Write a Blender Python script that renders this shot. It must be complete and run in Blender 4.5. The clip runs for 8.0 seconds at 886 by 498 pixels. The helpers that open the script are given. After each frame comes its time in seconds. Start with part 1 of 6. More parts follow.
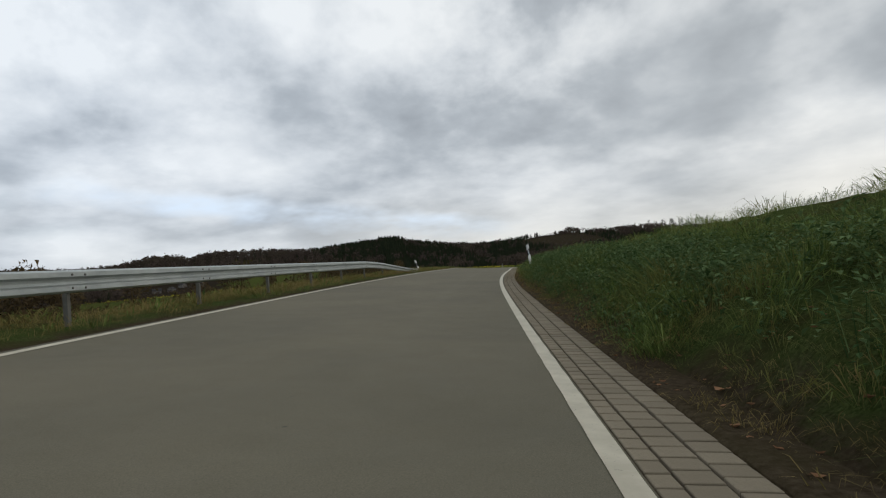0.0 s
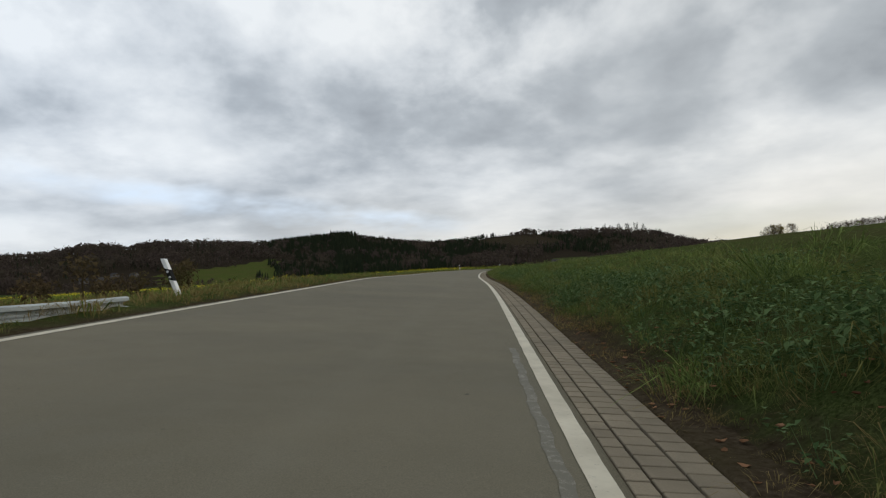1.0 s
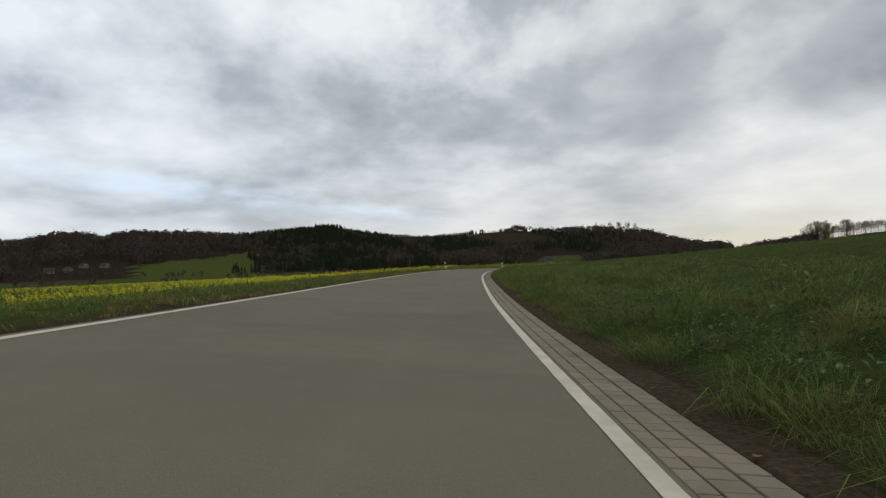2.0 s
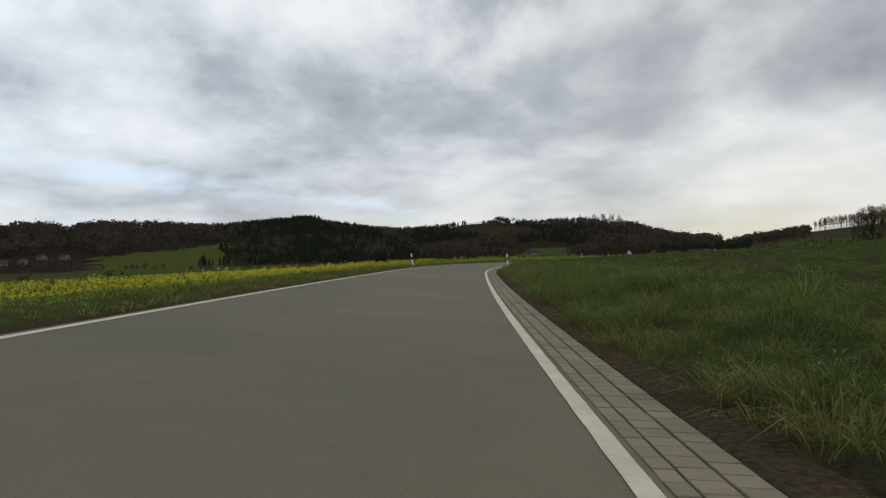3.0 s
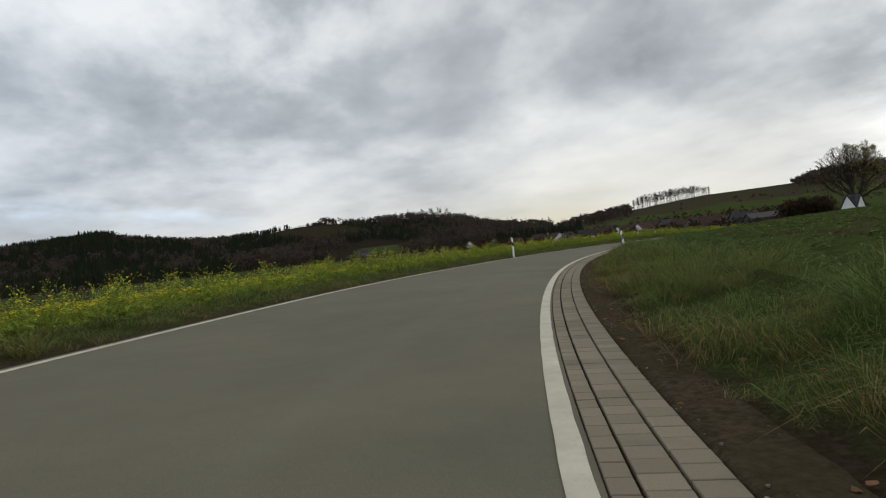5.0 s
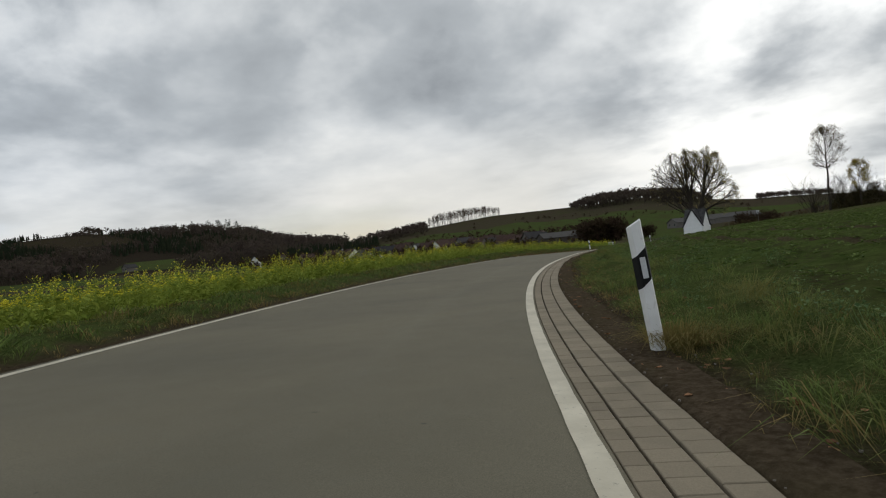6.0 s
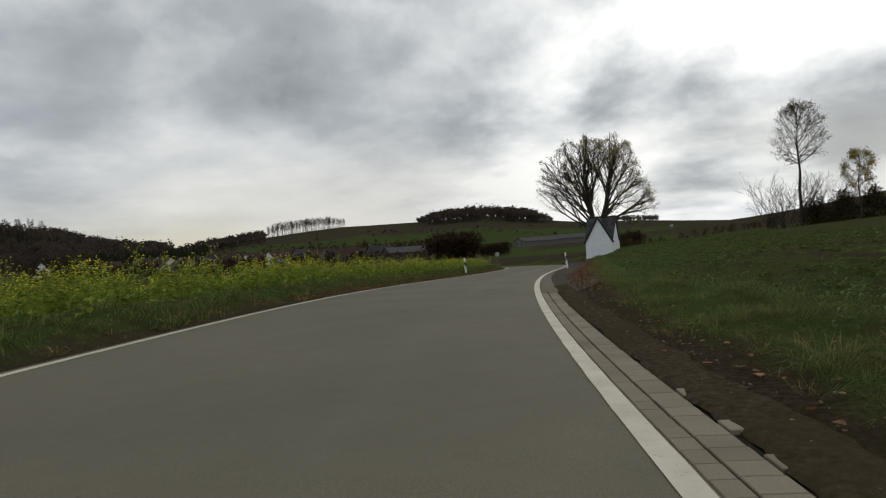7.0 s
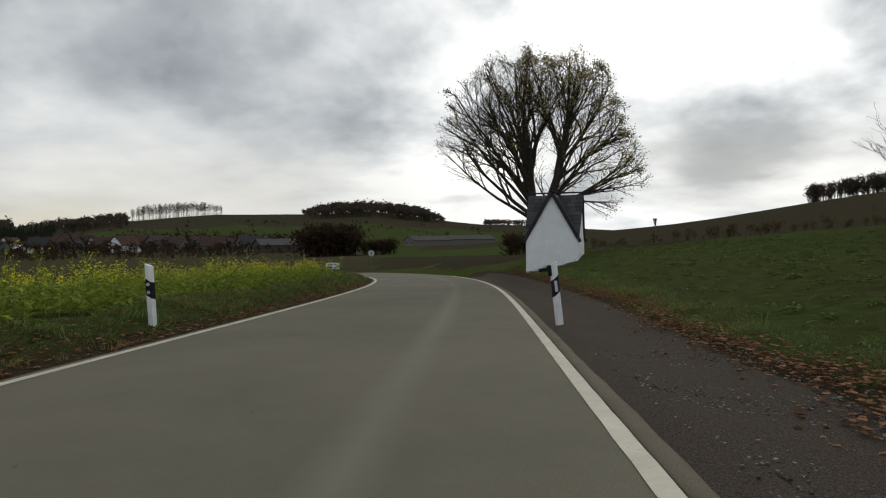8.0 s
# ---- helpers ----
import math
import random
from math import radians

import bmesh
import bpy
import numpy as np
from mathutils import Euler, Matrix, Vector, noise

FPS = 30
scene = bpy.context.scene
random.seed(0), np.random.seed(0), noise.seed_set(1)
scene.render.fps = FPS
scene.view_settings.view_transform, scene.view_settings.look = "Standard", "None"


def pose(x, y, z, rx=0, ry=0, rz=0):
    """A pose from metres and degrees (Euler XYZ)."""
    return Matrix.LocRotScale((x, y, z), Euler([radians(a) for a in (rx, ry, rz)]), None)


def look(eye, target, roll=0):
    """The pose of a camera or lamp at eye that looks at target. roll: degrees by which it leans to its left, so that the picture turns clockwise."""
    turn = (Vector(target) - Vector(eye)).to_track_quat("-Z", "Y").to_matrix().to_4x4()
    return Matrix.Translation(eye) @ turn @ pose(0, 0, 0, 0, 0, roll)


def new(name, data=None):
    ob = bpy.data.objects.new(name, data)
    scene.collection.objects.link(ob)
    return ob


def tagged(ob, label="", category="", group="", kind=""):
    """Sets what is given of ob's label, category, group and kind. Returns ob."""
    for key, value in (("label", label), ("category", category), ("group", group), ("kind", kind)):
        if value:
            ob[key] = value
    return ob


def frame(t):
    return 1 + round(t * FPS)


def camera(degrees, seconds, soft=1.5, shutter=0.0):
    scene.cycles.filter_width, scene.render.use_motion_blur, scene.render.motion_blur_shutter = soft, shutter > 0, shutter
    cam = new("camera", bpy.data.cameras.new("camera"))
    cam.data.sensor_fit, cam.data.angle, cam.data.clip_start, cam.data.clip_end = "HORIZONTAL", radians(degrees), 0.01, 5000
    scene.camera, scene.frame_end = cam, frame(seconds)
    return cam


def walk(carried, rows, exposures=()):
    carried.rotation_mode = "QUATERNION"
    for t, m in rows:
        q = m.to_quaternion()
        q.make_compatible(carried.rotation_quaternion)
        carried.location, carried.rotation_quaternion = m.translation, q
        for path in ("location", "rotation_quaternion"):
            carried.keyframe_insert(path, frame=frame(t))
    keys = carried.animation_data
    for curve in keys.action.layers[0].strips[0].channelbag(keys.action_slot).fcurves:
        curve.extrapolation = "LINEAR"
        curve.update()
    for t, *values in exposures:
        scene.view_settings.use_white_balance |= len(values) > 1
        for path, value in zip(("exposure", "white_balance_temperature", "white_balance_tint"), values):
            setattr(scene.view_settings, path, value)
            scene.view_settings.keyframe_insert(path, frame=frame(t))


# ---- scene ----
cam = camera(69.82, 8.0, soft=1.15)
PATH = [
    (0.0, pose(0.00, -0.00, 1.00, 92.42, 4.79, 0.00)),
    (0.5, pose(1.16, 17.00, 1.41, 92.11, 4.16, -2.80)),
    (0.8, pose(2.07, 27.12, 1.64, 92.07, 2.69, -3.78)),
    (1.0, pose(2.72, 33.84, 1.78, 91.98, 3.03, -4.12)),
    (1.5, pose(4.44, 50.55, 2.01, 91.84, 2.44, -4.69)),
    (2.0, pose(6.32, 67.17, 2.15, 91.58, 1.95, -5.21)),
    (2.5, pose(8.39, 83.72, 2.24, 91.22, 1.78, -5.93)),
    (3.0, pose(10.68, 100.23, 2.30, 90.83, 1.85, -6.84)),
    (3.5, pose(13.27, 116.67, 2.34, 90.73, 2.29, -8.17)),
    (4.0, pose(16.26, 133.01, 2.35, 90.56, 2.24, -8.94)),
    (4.2, pose(17.73, 139.43, 2.35, 90.59, 2.52, -9.98)),
    (4.5, pose(20.37, 148.85, 2.34, 90.40, 3.45, -12.58)),
    (4.8, pose(23.74, 157.91, 2.31, 90.04, 5.35, -17.88)),
    (5.1, pose(27.84, 166.54, 2.27, 89.65, 7.13, -24.38)),
    (5.3, pose(31.01, 172.03, 2.24, 89.43, 7.74, -28.66)),
    (5.5, pose(34.45, 177.29, 2.19, 89.29, 7.50, -32.38)),
    (5.7, pose(38.17, 182.32, 2.13, 89.10, 6.70, -35.83)),
    (5.9, pose(42.13, 187.10, 2.05, 89.11, 5.97, -38.99)),
    (6.0, pose(44.17, 189.38, 2.02, 89.30, 5.59, -40.42)),
    (6.1, pose(46.24, 191.59, 1.98, 89.24, 5.09, -41.56)),
    (6.5, pose(54.90, 199.75, 1.83, 89.32, 4.19, -47.55)),
    (7.0, pose(66.48, 208.36, 1.60, 89.45, 3.50, -54.25)),
    (7.5, pose(78.83, 215.62, 1.32, 89.41, 2.15, -60.17)),
    (7.7, pose(84.12, 218.23, 1.18, 89.30, 2.01, -61.71)),
    (8.0, pose(92.23, 221.99, 0.97, 88.96, 0.41, -64.06)),
]
walk(cam, PATH, [(0.0, 0.0), (5.5, 0.0), (6.0, -0.07), (6.5, -0.10), (7.0, -0.18), (7.5, -0.21), (8.0, -0.09)])

# ---- world: broken overcast, bright where the sun stands behind the cloud ----
SUN_AZ, SUN_EL = radians(86), radians(19)
SUN_DIR = Vector((math.sin(SUN_AZ) * math.cos(SUN_EL), math.cos(SUN_AZ) * math.cos(SUN_EL), math.sin(SUN_EL)))
world = bpy.data.worlds.new("overcast_sky")
scene.world = world
world.use_nodes = True


class Nodes:
    """Small helper to write node trees shortly."""

    def __init__(self, tree):
        self.tree = tree
        tree.nodes.clear()

    def add(self, kind):
        return self.tree.nodes.new(kind)

    def link(self, a, b):
        self.tree.links.new(a, b)

    def put(self, socket, value):
        if hasattr(value, "is_output"):
            self.link(value, socket)
        elif hasattr(value, "__len__") and len(value) == 3 and socket.type == "RGBA":
            socket.default_value = (*value, 1)
        else:
            socket.default_value = value

    def math(self, op, a, b=0.0, clamp=False):
        node = self.add("ShaderNodeMath")
        node.operation, node.use_clamp = op, clamp
        self.put(node.inputs[0], a)
        self.put(node.inputs[1], b)
        return node.outputs[0]

    def noise(self, vector, scale, detail=4.0, rough=0.55, distortion=0.0):
        node = self.add("ShaderNodeTexNoise")
        node.inputs["Scale"].default_value = scale
        node.inputs["Detail"].default_value = detail
        node.inputs["Roughness"].default_value = rough
        node.inputs["Distortion"].default_value = distortion
        if vector is not None:
            self.link(vector, node.inputs["Vector"])
        return node.outputs["Fac"]

    def ramp(self, fac, *stops):
        node = self.add("ShaderNodeValToRGB")
        el = node.color_ramp.elements
        while len(el) < len(stops):
            el.new(0.5)
        for e, (at, colour) in zip(el, stops):
            e.position = at
            e.color = (*colour, 1) if hasattr(colour, "__len__") else (colour, colour, colour, 1)
        self.link(fac, node.inputs[0])
        return node.outputs[0]

    def mix(self, fac, a, b, blend="MIX"):
        node = self.add("ShaderNodeMix")
        node.data_type, node.blend_type = "RGBA", blend
        self.put(node.inputs[0], fac)
        self.put(node.inputs[6], a)
        self.put(node.inputs[7], b)
        return node.outputs[2]

    def span(self, value, a, b, c=0.0, d=1.0):
        node = self.add("ShaderNodeMapRange")
        for socket, v in zip(node.inputs, (value, a, b, c, d)):
            self.put(socket, v)
        return node.outputs[0]


def sky_nodes():
    n = Nodes(world.node_tree)
    way = n.add("ShaderNodeTexCoord").outputs["Generated"]
    part_ = n.add("ShaderNodeSeparateXYZ")
    n.link(way, part_.inputs[0])
    up = n.math("MAXIMUM", part_.outputs[2], 0.0)
    level = n.math("SQRT", n.math("MAXIMUM", n.math("SUBTRACT", 1.0, n.math("MULTIPLY", up, up)), 0.01))
    flat = n.add("ShaderNodeCombineXYZ")
    n.link(n.math("DIVIDE", part_.outputs[0], level), flat.inputs[0])
    n.link(n.math("DIVIDE", part_.outputs[1], level), flat.inputs[1])
    n.link(n.math("MULTIPLY", n.math("LOGARITHM", n.math("ADD", up, 0.10), 2.718), 0.62), flat.inputs[2])
    big = n.noise(flat.outputs[0], 1.5, 3.0, 0.5, 0.15)
    mid = n.noise(flat.outputs[0], 3.3, 7.0, 0.55, 0.1)
    fine = n.noise(flat.outputs[0], 7.5, 4.0, 0.5, 0.1)
    cloud = n.math("ADD", n.math("ADD", n.math("MULTIPLY", big, 0.35), n.math("MULTIPLY", mid, 0.46)), n.math("MULTIPLY", n.math("SUBTRACT", fine, 0.06), 0.25))
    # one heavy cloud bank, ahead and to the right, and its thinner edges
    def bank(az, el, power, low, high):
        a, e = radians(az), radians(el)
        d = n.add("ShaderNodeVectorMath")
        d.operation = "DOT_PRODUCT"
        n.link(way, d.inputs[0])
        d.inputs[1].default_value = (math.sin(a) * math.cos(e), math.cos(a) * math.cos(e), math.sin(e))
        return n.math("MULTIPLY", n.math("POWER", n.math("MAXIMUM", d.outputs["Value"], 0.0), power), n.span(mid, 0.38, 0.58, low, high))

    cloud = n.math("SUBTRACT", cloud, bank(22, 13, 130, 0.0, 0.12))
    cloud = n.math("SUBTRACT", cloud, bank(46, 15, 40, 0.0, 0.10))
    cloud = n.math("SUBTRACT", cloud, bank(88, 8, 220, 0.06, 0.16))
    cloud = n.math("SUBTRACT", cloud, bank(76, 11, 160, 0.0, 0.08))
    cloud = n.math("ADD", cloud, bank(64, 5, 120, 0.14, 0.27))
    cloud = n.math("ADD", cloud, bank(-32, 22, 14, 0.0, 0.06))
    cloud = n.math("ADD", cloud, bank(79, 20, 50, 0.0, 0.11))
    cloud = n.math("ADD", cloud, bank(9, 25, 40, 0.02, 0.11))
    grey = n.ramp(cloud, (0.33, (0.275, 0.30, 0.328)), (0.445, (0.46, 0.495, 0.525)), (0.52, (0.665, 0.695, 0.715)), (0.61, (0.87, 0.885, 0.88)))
    dot = n.add("ShaderNodeVectorMath")
    dot.operation = "DOT_PRODUCT"
    n.link(way, dot.inputs[0])
    dot.inputs[1].default_value = SUN_DIR
    near_sun = n.math("POWER", n.math("MAXIMUM", dot.outputs["Value"], 0.0), 9.0)
    glow = n.math("MULTIPLY", near_sun, n.span(cloud, 0.42, 0.64, 0.1, 1.4))
    lit = n.mix(1.0, grey, n.mix(glow, (0, 0, 0), (0.56, 0.545, 0.51)), "ADD")
    # brighter, slightly warm band low over the hills
    band = n.math("MULTIPLY", n.span(up, 0.19, 0.02), n.span(n.noise(flat.outputs[0], 0.9, 3.0), 0.42, 0.62))
    lit = n.mix(n.math("MULTIPLY", band, 0.75), lit, (0.83, 0.80, 0.72))
    clear = n.add("ShaderNodeTexSky")
    clear.sky_type, clear.sun_disc, clear.sun_elevation, clear.sun_rotation = "NISHITA", False, SUN_EL, SUN_AZ
    blue = n.mix(1.0, clear.outputs[0], (0.11, 0.11, 0.11), "MULTIPLY")
    gaps = n.span(n.noise(flat.outputs[0], 0.8, 4.0, 0.5, 0.3), 0.60, 0.72, 0.0, 0.75)
    gaps = n.math("MULTIPLY", gaps, n.span(near_sun, 0.02, 0.15, 1.0, 0.0))
    # a long bright rift low on the left, sinking towards the middle
    bearing = n.math("ARCTAN2", part_.outputs[0], part_.outputs[1])
    middle = n.math("ADD", n.math("SUBTRACT", 0.082, n.math("MULTIPLY", bearing, 0.135)), n.math("MULTIPLY", n.math("SUBTRACT", fine, 0.5), 0.05))
    strip = n.span(n.math("ABSOLUTE", n.math("SUBTRACT", up, middle)), 0.022, 0.006)
    strip = n.math("MULTIPLY", strip, n.math("MULTIPLY", n.span(bearing, 0.16, 0.02), n.span(bearing, -0.62, -0.40)), True)
    strip = n.math("MULTIPLY", strip, n.span(n.noise(flat.outputs[0], 5.0, 4.0, 0.6), 0.36, 0.60))
    out = n.mix(gaps, lit, blue)
    out = n.mix(n.math("MULTIPLY", strip, 0.9), out, (0.76, 0.86, 0.96))
    out = n.mix(n.span(bearing, 0.45, -0.5), out, n.mix(1.0, out, (0.945, 0.99, 1.06), "MULTIPLY"))
    back = n.add("ShaderNodeBackground")
    n.link(out, back.inputs[0])
    back.inputs[1].default_value = 1.0
    n.link(back.outputs[0], n.add("ShaderNodeOutputWorld").inputs[0])


sky_nodes()
sun = new("sun", bpy.data.lights.new("sun", "SUN"))
sun.data.energy, sun.data.angle, sun.data.color = 0.5, radians(24), (1.0, 0.95, 0.87)
sun.matrix_world = look(SUN_DIR * 300, (0, 0, 0))


# ---- materials ----
def material(name, paint, rough=0.8, metal=0.0, bump=None, spec=0.5, translucent=0.0):
    """paint(n, place) gives a colour socket or tuple; bump(n, place) a height socket, with its strength and distance."""
    m = bpy.data.materials.new(name)
    m.use_nodes = True
    n = Nodes(m.node_tree)
    place = n.add("ShaderNodeTexCoord").outputs["Object"]
    shader = n.add("ShaderNodeBsdfPrincipled")
    n.put(shader.inputs["Base Color"], paint(n, place) if callable(paint) else paint)
    n.put(shader.inputs["Roughness"], rough(n, place) if callable(rough) else rough)
    shader.inputs["Metallic"].default_value = metal
    shader.inputs["Specular IOR Level"].default_value = spec
    if bump:
        height, strength, distance = bump(n, place)
        b = n.add("ShaderNodeBump")
        b.inputs["Strength"].default_value = strength
        b.inputs["Distance"].default_value = distance
        n.link(height, b.inputs["Height"])
        n.link(b.outputs[0], shader.inputs["Normal"])
    final = shader.outputs[0]
    if translucent:
        t = n.add("ShaderNodeBsdfTranslucent")
        n.put(t.inputs[0], paint(n, place) if callable(paint) else paint)
        mix = n.add("ShaderNodeMixShader")
        mix.inputs[0].default_value = translucent
        n.link(final, mix.inputs[1])
        n.link(t.outputs[0], mix.inputs[2])
        final = mix.outputs[0]
    n.link(final, n.add("ShaderNodeOutputMaterial").inputs[0])
    return m


def island(n):
    return n.add("ShaderNodeNewGeometry").outputs["Random Per Island"]


def object_random(n):
    return n.add("ShaderNodeObjectInfo").outputs["Random"]


def uv(n):
    """Across the road and along it, in metres."""
    s = n.add("ShaderNodeSeparateXYZ")
    n.link(n.add("ShaderNodeUVMap").outputs[0], s.inputs[0])
    return s.outputs[0], s.outputs[1]


def asphalt_paint(n, p):
    grain = n.noise(p, 140.0, 3.0, 0.7)
    blotch = n.noise(p, 0.35, 5.0, 0.6, 0.4)
    patch = n.noise(p, 2.2, 4.0, 0.6)
    base = n.mix(n.span(grain, 0.3, 0.7), (0.110, 0.098, 0.068), (0.192, 0.172, 0.121))
    base = n.mix(n.span(blotch, 0.35, 0.7, 0.0, 0.55), base, (0.094, 0.088, 0.064))
    base = n.mix(n.span(patch, 0.55, 0.75, 0.0, 0.25), base, (0.131, 0.123, 0.092))
    across, along = uv(n)
    # paler rolled strips, where the wheels run
    strip = n.math("SUBTRACT", 1.0, n.math("ABSOLUTE", n.math("MULTIPLY", n.math("ADD", across, 1.45), 4.0)), True)
    strip = n.math("MULTIPLY", strip, n.span(n.noise(p, 0.09, 2.0), 0.38, 0.6, 0.1, 0.85))
    base = n.mix(n.math("MULTIPLY", strip, n.span(along, 238, 262, 0.22, 1.0)), base, (0.185, 0.173, 0.130))
    speck = n.noise(p, 9.0, 2.0, 0.5)
    return n.mix(n.span(speck, 0.76, 0.80, 0.0, 0.5), base, (0.03, 0.03, 0.028))


ASPHALT = material("asphalt", asphalt_paint, lambda n, p: n.span(n.noise(p, 3.0, 3.0), 0.3, 0.7, 0.82, 0.95), spec=0.12,
                   bump=lambda n, p: (n.noise(p, 170.0, 3.0, 0.7), 0.5, 0.004))


def line_paint(n, p):
    worn = n.noise(p, 28.0, 5.0, 0.75)
    dirt = n.noise(p, 3.0, 4.0, 0.6)
    base = n.mix(n.span(dirt, 0.35, 0.7), (0.43, 0.388, 0.290), (0.57, 0.522, 0.400))
    return n.mix(n.span(worn, 0.60, 0.72, 0.0, 0.75), base, (0.15, 0.148, 0.138))


def dusty_paint(n, p):
    base = n.mix(n.span(n.noise(p, 130.0, 3.0, 0.7), 0.3, 0.7), (0.106, 0.089, 0.064), (0.180, 0.152, 0.112))
    return n.mix(n.span(n.noise(p, 1.4, 4.0, 0.6), 0.45, 0.7, 0.0, 0.6), base, (0.105, 0.088, 0.062))


DUSTY = material("dusty_asphalt", dusty_paint, 0.92, spec=0.08, bump=lambda n, p: (n.noise(p, 170.0, 3.0, 0.7), 0.5, 0.004))
LINE = material("road_marking_paint", line_paint, 0.7, bump=lambda n, p: (n.noise(p, 60.0, 3.0), 0.35, 0.003))


def faded_paint(n, p):
    return n.mix(n.span(n.noise(p, 14.0, 6.0, 0.85), 0.50, 0.60), (0.125, 0.116, 0.086), (0.205, 0.192, 0.150))


FADED = material("faded_marking", faded_paint, 0.85)


def concrete_paint(random):
    def paint(n, p):
        tone = n.mix(random(n), (0.205, 0.170, 0.120), (0.262, 0.219, 0.155))
        grain = n.noise(p, 90.0, 4.0, 0.7)
        stain = n.noise(p, 1.3, 5.0, 0.6, 0.3)
        tone = n.mix(n.span(grain, 0.35, 0.75, 0.0, 0.5), tone, (0.145, 0.128, 0.092))
        return n.mix(n.span(stain, 0.50, 0.72, 0.0, 0.6), tone, (0.115, 0.098, 0.072))
    return paint


PAVER = material("paver_concrete", concrete_paint(object_random), 0.9, spec=0.1, bump=lambda n, p: (n.noise(p, 120.0, 4.0), 0.4, 0.004))
PAVERS = material("paver_concrete_row", concrete_paint(island), 0.9, spec=0.1, bump=lambda n, p: (n.noise(p, 120.0, 4.0), 0.4, 0.004))
JOINT = material("joint_dirt", lambda n, p: n.mix(n.noise(p, 30.0), (0.012, 0.010, 0.007), (0.034, 0.029, 0.020)), 0.95, spec=0.03)


def soil_paint(n, p):
    a = n.noise(p, 18.0, 6.0, 0.7)
    b = n.noise(p, 1.1, 4.0, 0.6)
    base = n.mix(n.span(a, 0.3, 0.7), (0.031, 0.023, 0.014), (0.098, 0.075, 0.050))
    return n.mix(n.span(b, 0.45, 0.7, 0.0, 0.6), base, (0.052, 0.044, 0.022))


SOIL = material("verge_soil", soil_paint, 0.95, spec=0.0, bump=lambda n, p: (n.noise(p, 22.0, 6.0, 0.7), 0.9, 0.03))
GRAVEL_BED = material("gravel_bed", lambda n, p: n.mix(n.span(n.noise(p, 75.0, 4.0, 0.8), 0.36, 0.68), (0.026, 0.020, 0.015), (0.108, 0.085, 0.065)), 0.95,
                      spec=0.05, bump=lambda n, p: (n.noise(p, 34.0, 5.0, 0.8), 0.7, 0.02))
STONE = material("gravel_stone", lambda n, p: n.mix(island(n), (0.048, 0.041, 0.034), (0.250, 0.220, 0.186)), 0.9, spec=0.08)


def field_paint(a, b, c):
    def paint(n, p):
        base = n.mix(n.span(n.noise(p, 3.5, 6.0, 0.7), 0.32, 0.68), a, b)
        base = n.mix(n.span(n.noise(p, 0.06, 4.0, 0.6), 0.42, 0.66, 0.0, 0.7), base, c)
        return n.mix(n.span(n.noise(p, 28.0, 3.0, 0.7), 0.5, 0.75, 0.0, 0.5), base, (0.016, 0.022, 0.008))
    return paint


def rough_bump(scale, strength, distance):
    return lambda n, p: (n.noise(p, scale, 6.0, 0.75), strength, distance)


def crop_paint(n, p):
    """Young crop with bare earth showing between the plants."""
    green = field_paint((0.036, 0.055, 0.014), (0.092, 0.126, 0.034), (0.082, 0.074, 0.034))(n, p)
    bare = n.math("MULTIPLY", n.span(n.noise(p, 1.1, 5.0, 0.65), 0.45, 0.62, 0.15, 0.8), n.span(n.noise(p, 9.0, 4.0, 0.7), 0.40, 0.60))
    return n.mix(bare, green, (0.050, 0.039, 0.025))


CROP_PAINT = crop_paint
CROP = material("young_crop", CROP_PAINT, 0.9, spec=0.0, bump=rough_bump(9.0, 1.0, 0.12))
MEADOW = material("meadow", field_paint((0.036, 0.048, 0.012), (0.080, 0.102, 0.026), (0.078, 0.072, 0.026)), 0.92, spec=0.0, bump=rough_bump(5.0, 1.0, 0.15))
PLOUGHED = material("brown_field", field_paint((0.038, 0.031, 0.021), (0.074, 0.059, 0.040), (0.050, 0.052, 0.024)), 0.95, spec=0.0, bump=rough_bump(4.0, 1.0, 0.2))
SCRUB = material("dry_scrub_ground", field_paint((0.0504, 0.0432, 0.0243), (0.0936, 0.0768, 0.0459), (0.0540, 0.0600, 0.0270)), 0.95, spec=0.0, bump=rough_bump(5.0, 1.0, 0.2))
def verge_paint(n, p):
    """Bare soil at the paved edge, passing raggedly into rough grass."""
    out, run = uv(n)
    edge = n.math("ADD", out, n.math("MULTIPLY", n.math("SUBTRACT", n.noise(p, 2.6, 5.0, 0.65), 0.5), 0.9))
    # fine noise puts bright strands and the shaded gaps between them into the colour
    turf = n.mix(n.span(n.noise(p, 34.0, 5.0, 0.75), 0.34, 0.68), (0.022, 0.032, 0.010), (0.118, 0.150, 0.048))
    turf = n.mix(n.span(n.noise(p, 5.0, 4.0, 0.6), 0.40, 0.65, 0.0, 0.6), turf, (0.052, 0.074, 0.021))
    turf = n.mix(n.span(n.noise(p, 1.7, 4.0, 0.6), 0.48, 0.68, 0.0, 0.7), turf, (0.066, 0.054, 0.024))
    ground = n.mix(n.span(edge, -0.02, 0.42), soil_paint(n, p), turf)
    ground = n.mix(n.span(edge, 7.0, 16.0), ground, CROP_PAINT(n, p))
    # two wheel tracks of bare earth run through the crop
    across = n.math("ADD", out, n.math("MULTIPLY", n.math("SUBTRACT", n.noise(p, 0.5, 3.0), 0.5), 0.5))
    for track in (25.6, 27.4):
        worn_ = n.span(n.math("ABSOLUTE", n.math("SUBTRACT", across, track)), 0.24, 0.10, 0.0, 0.9)
        ground = n.mix(n.math("MULTIPLY", worn_, n.span(run, 262, 240)), ground, soil_paint(n, p))
    return ground


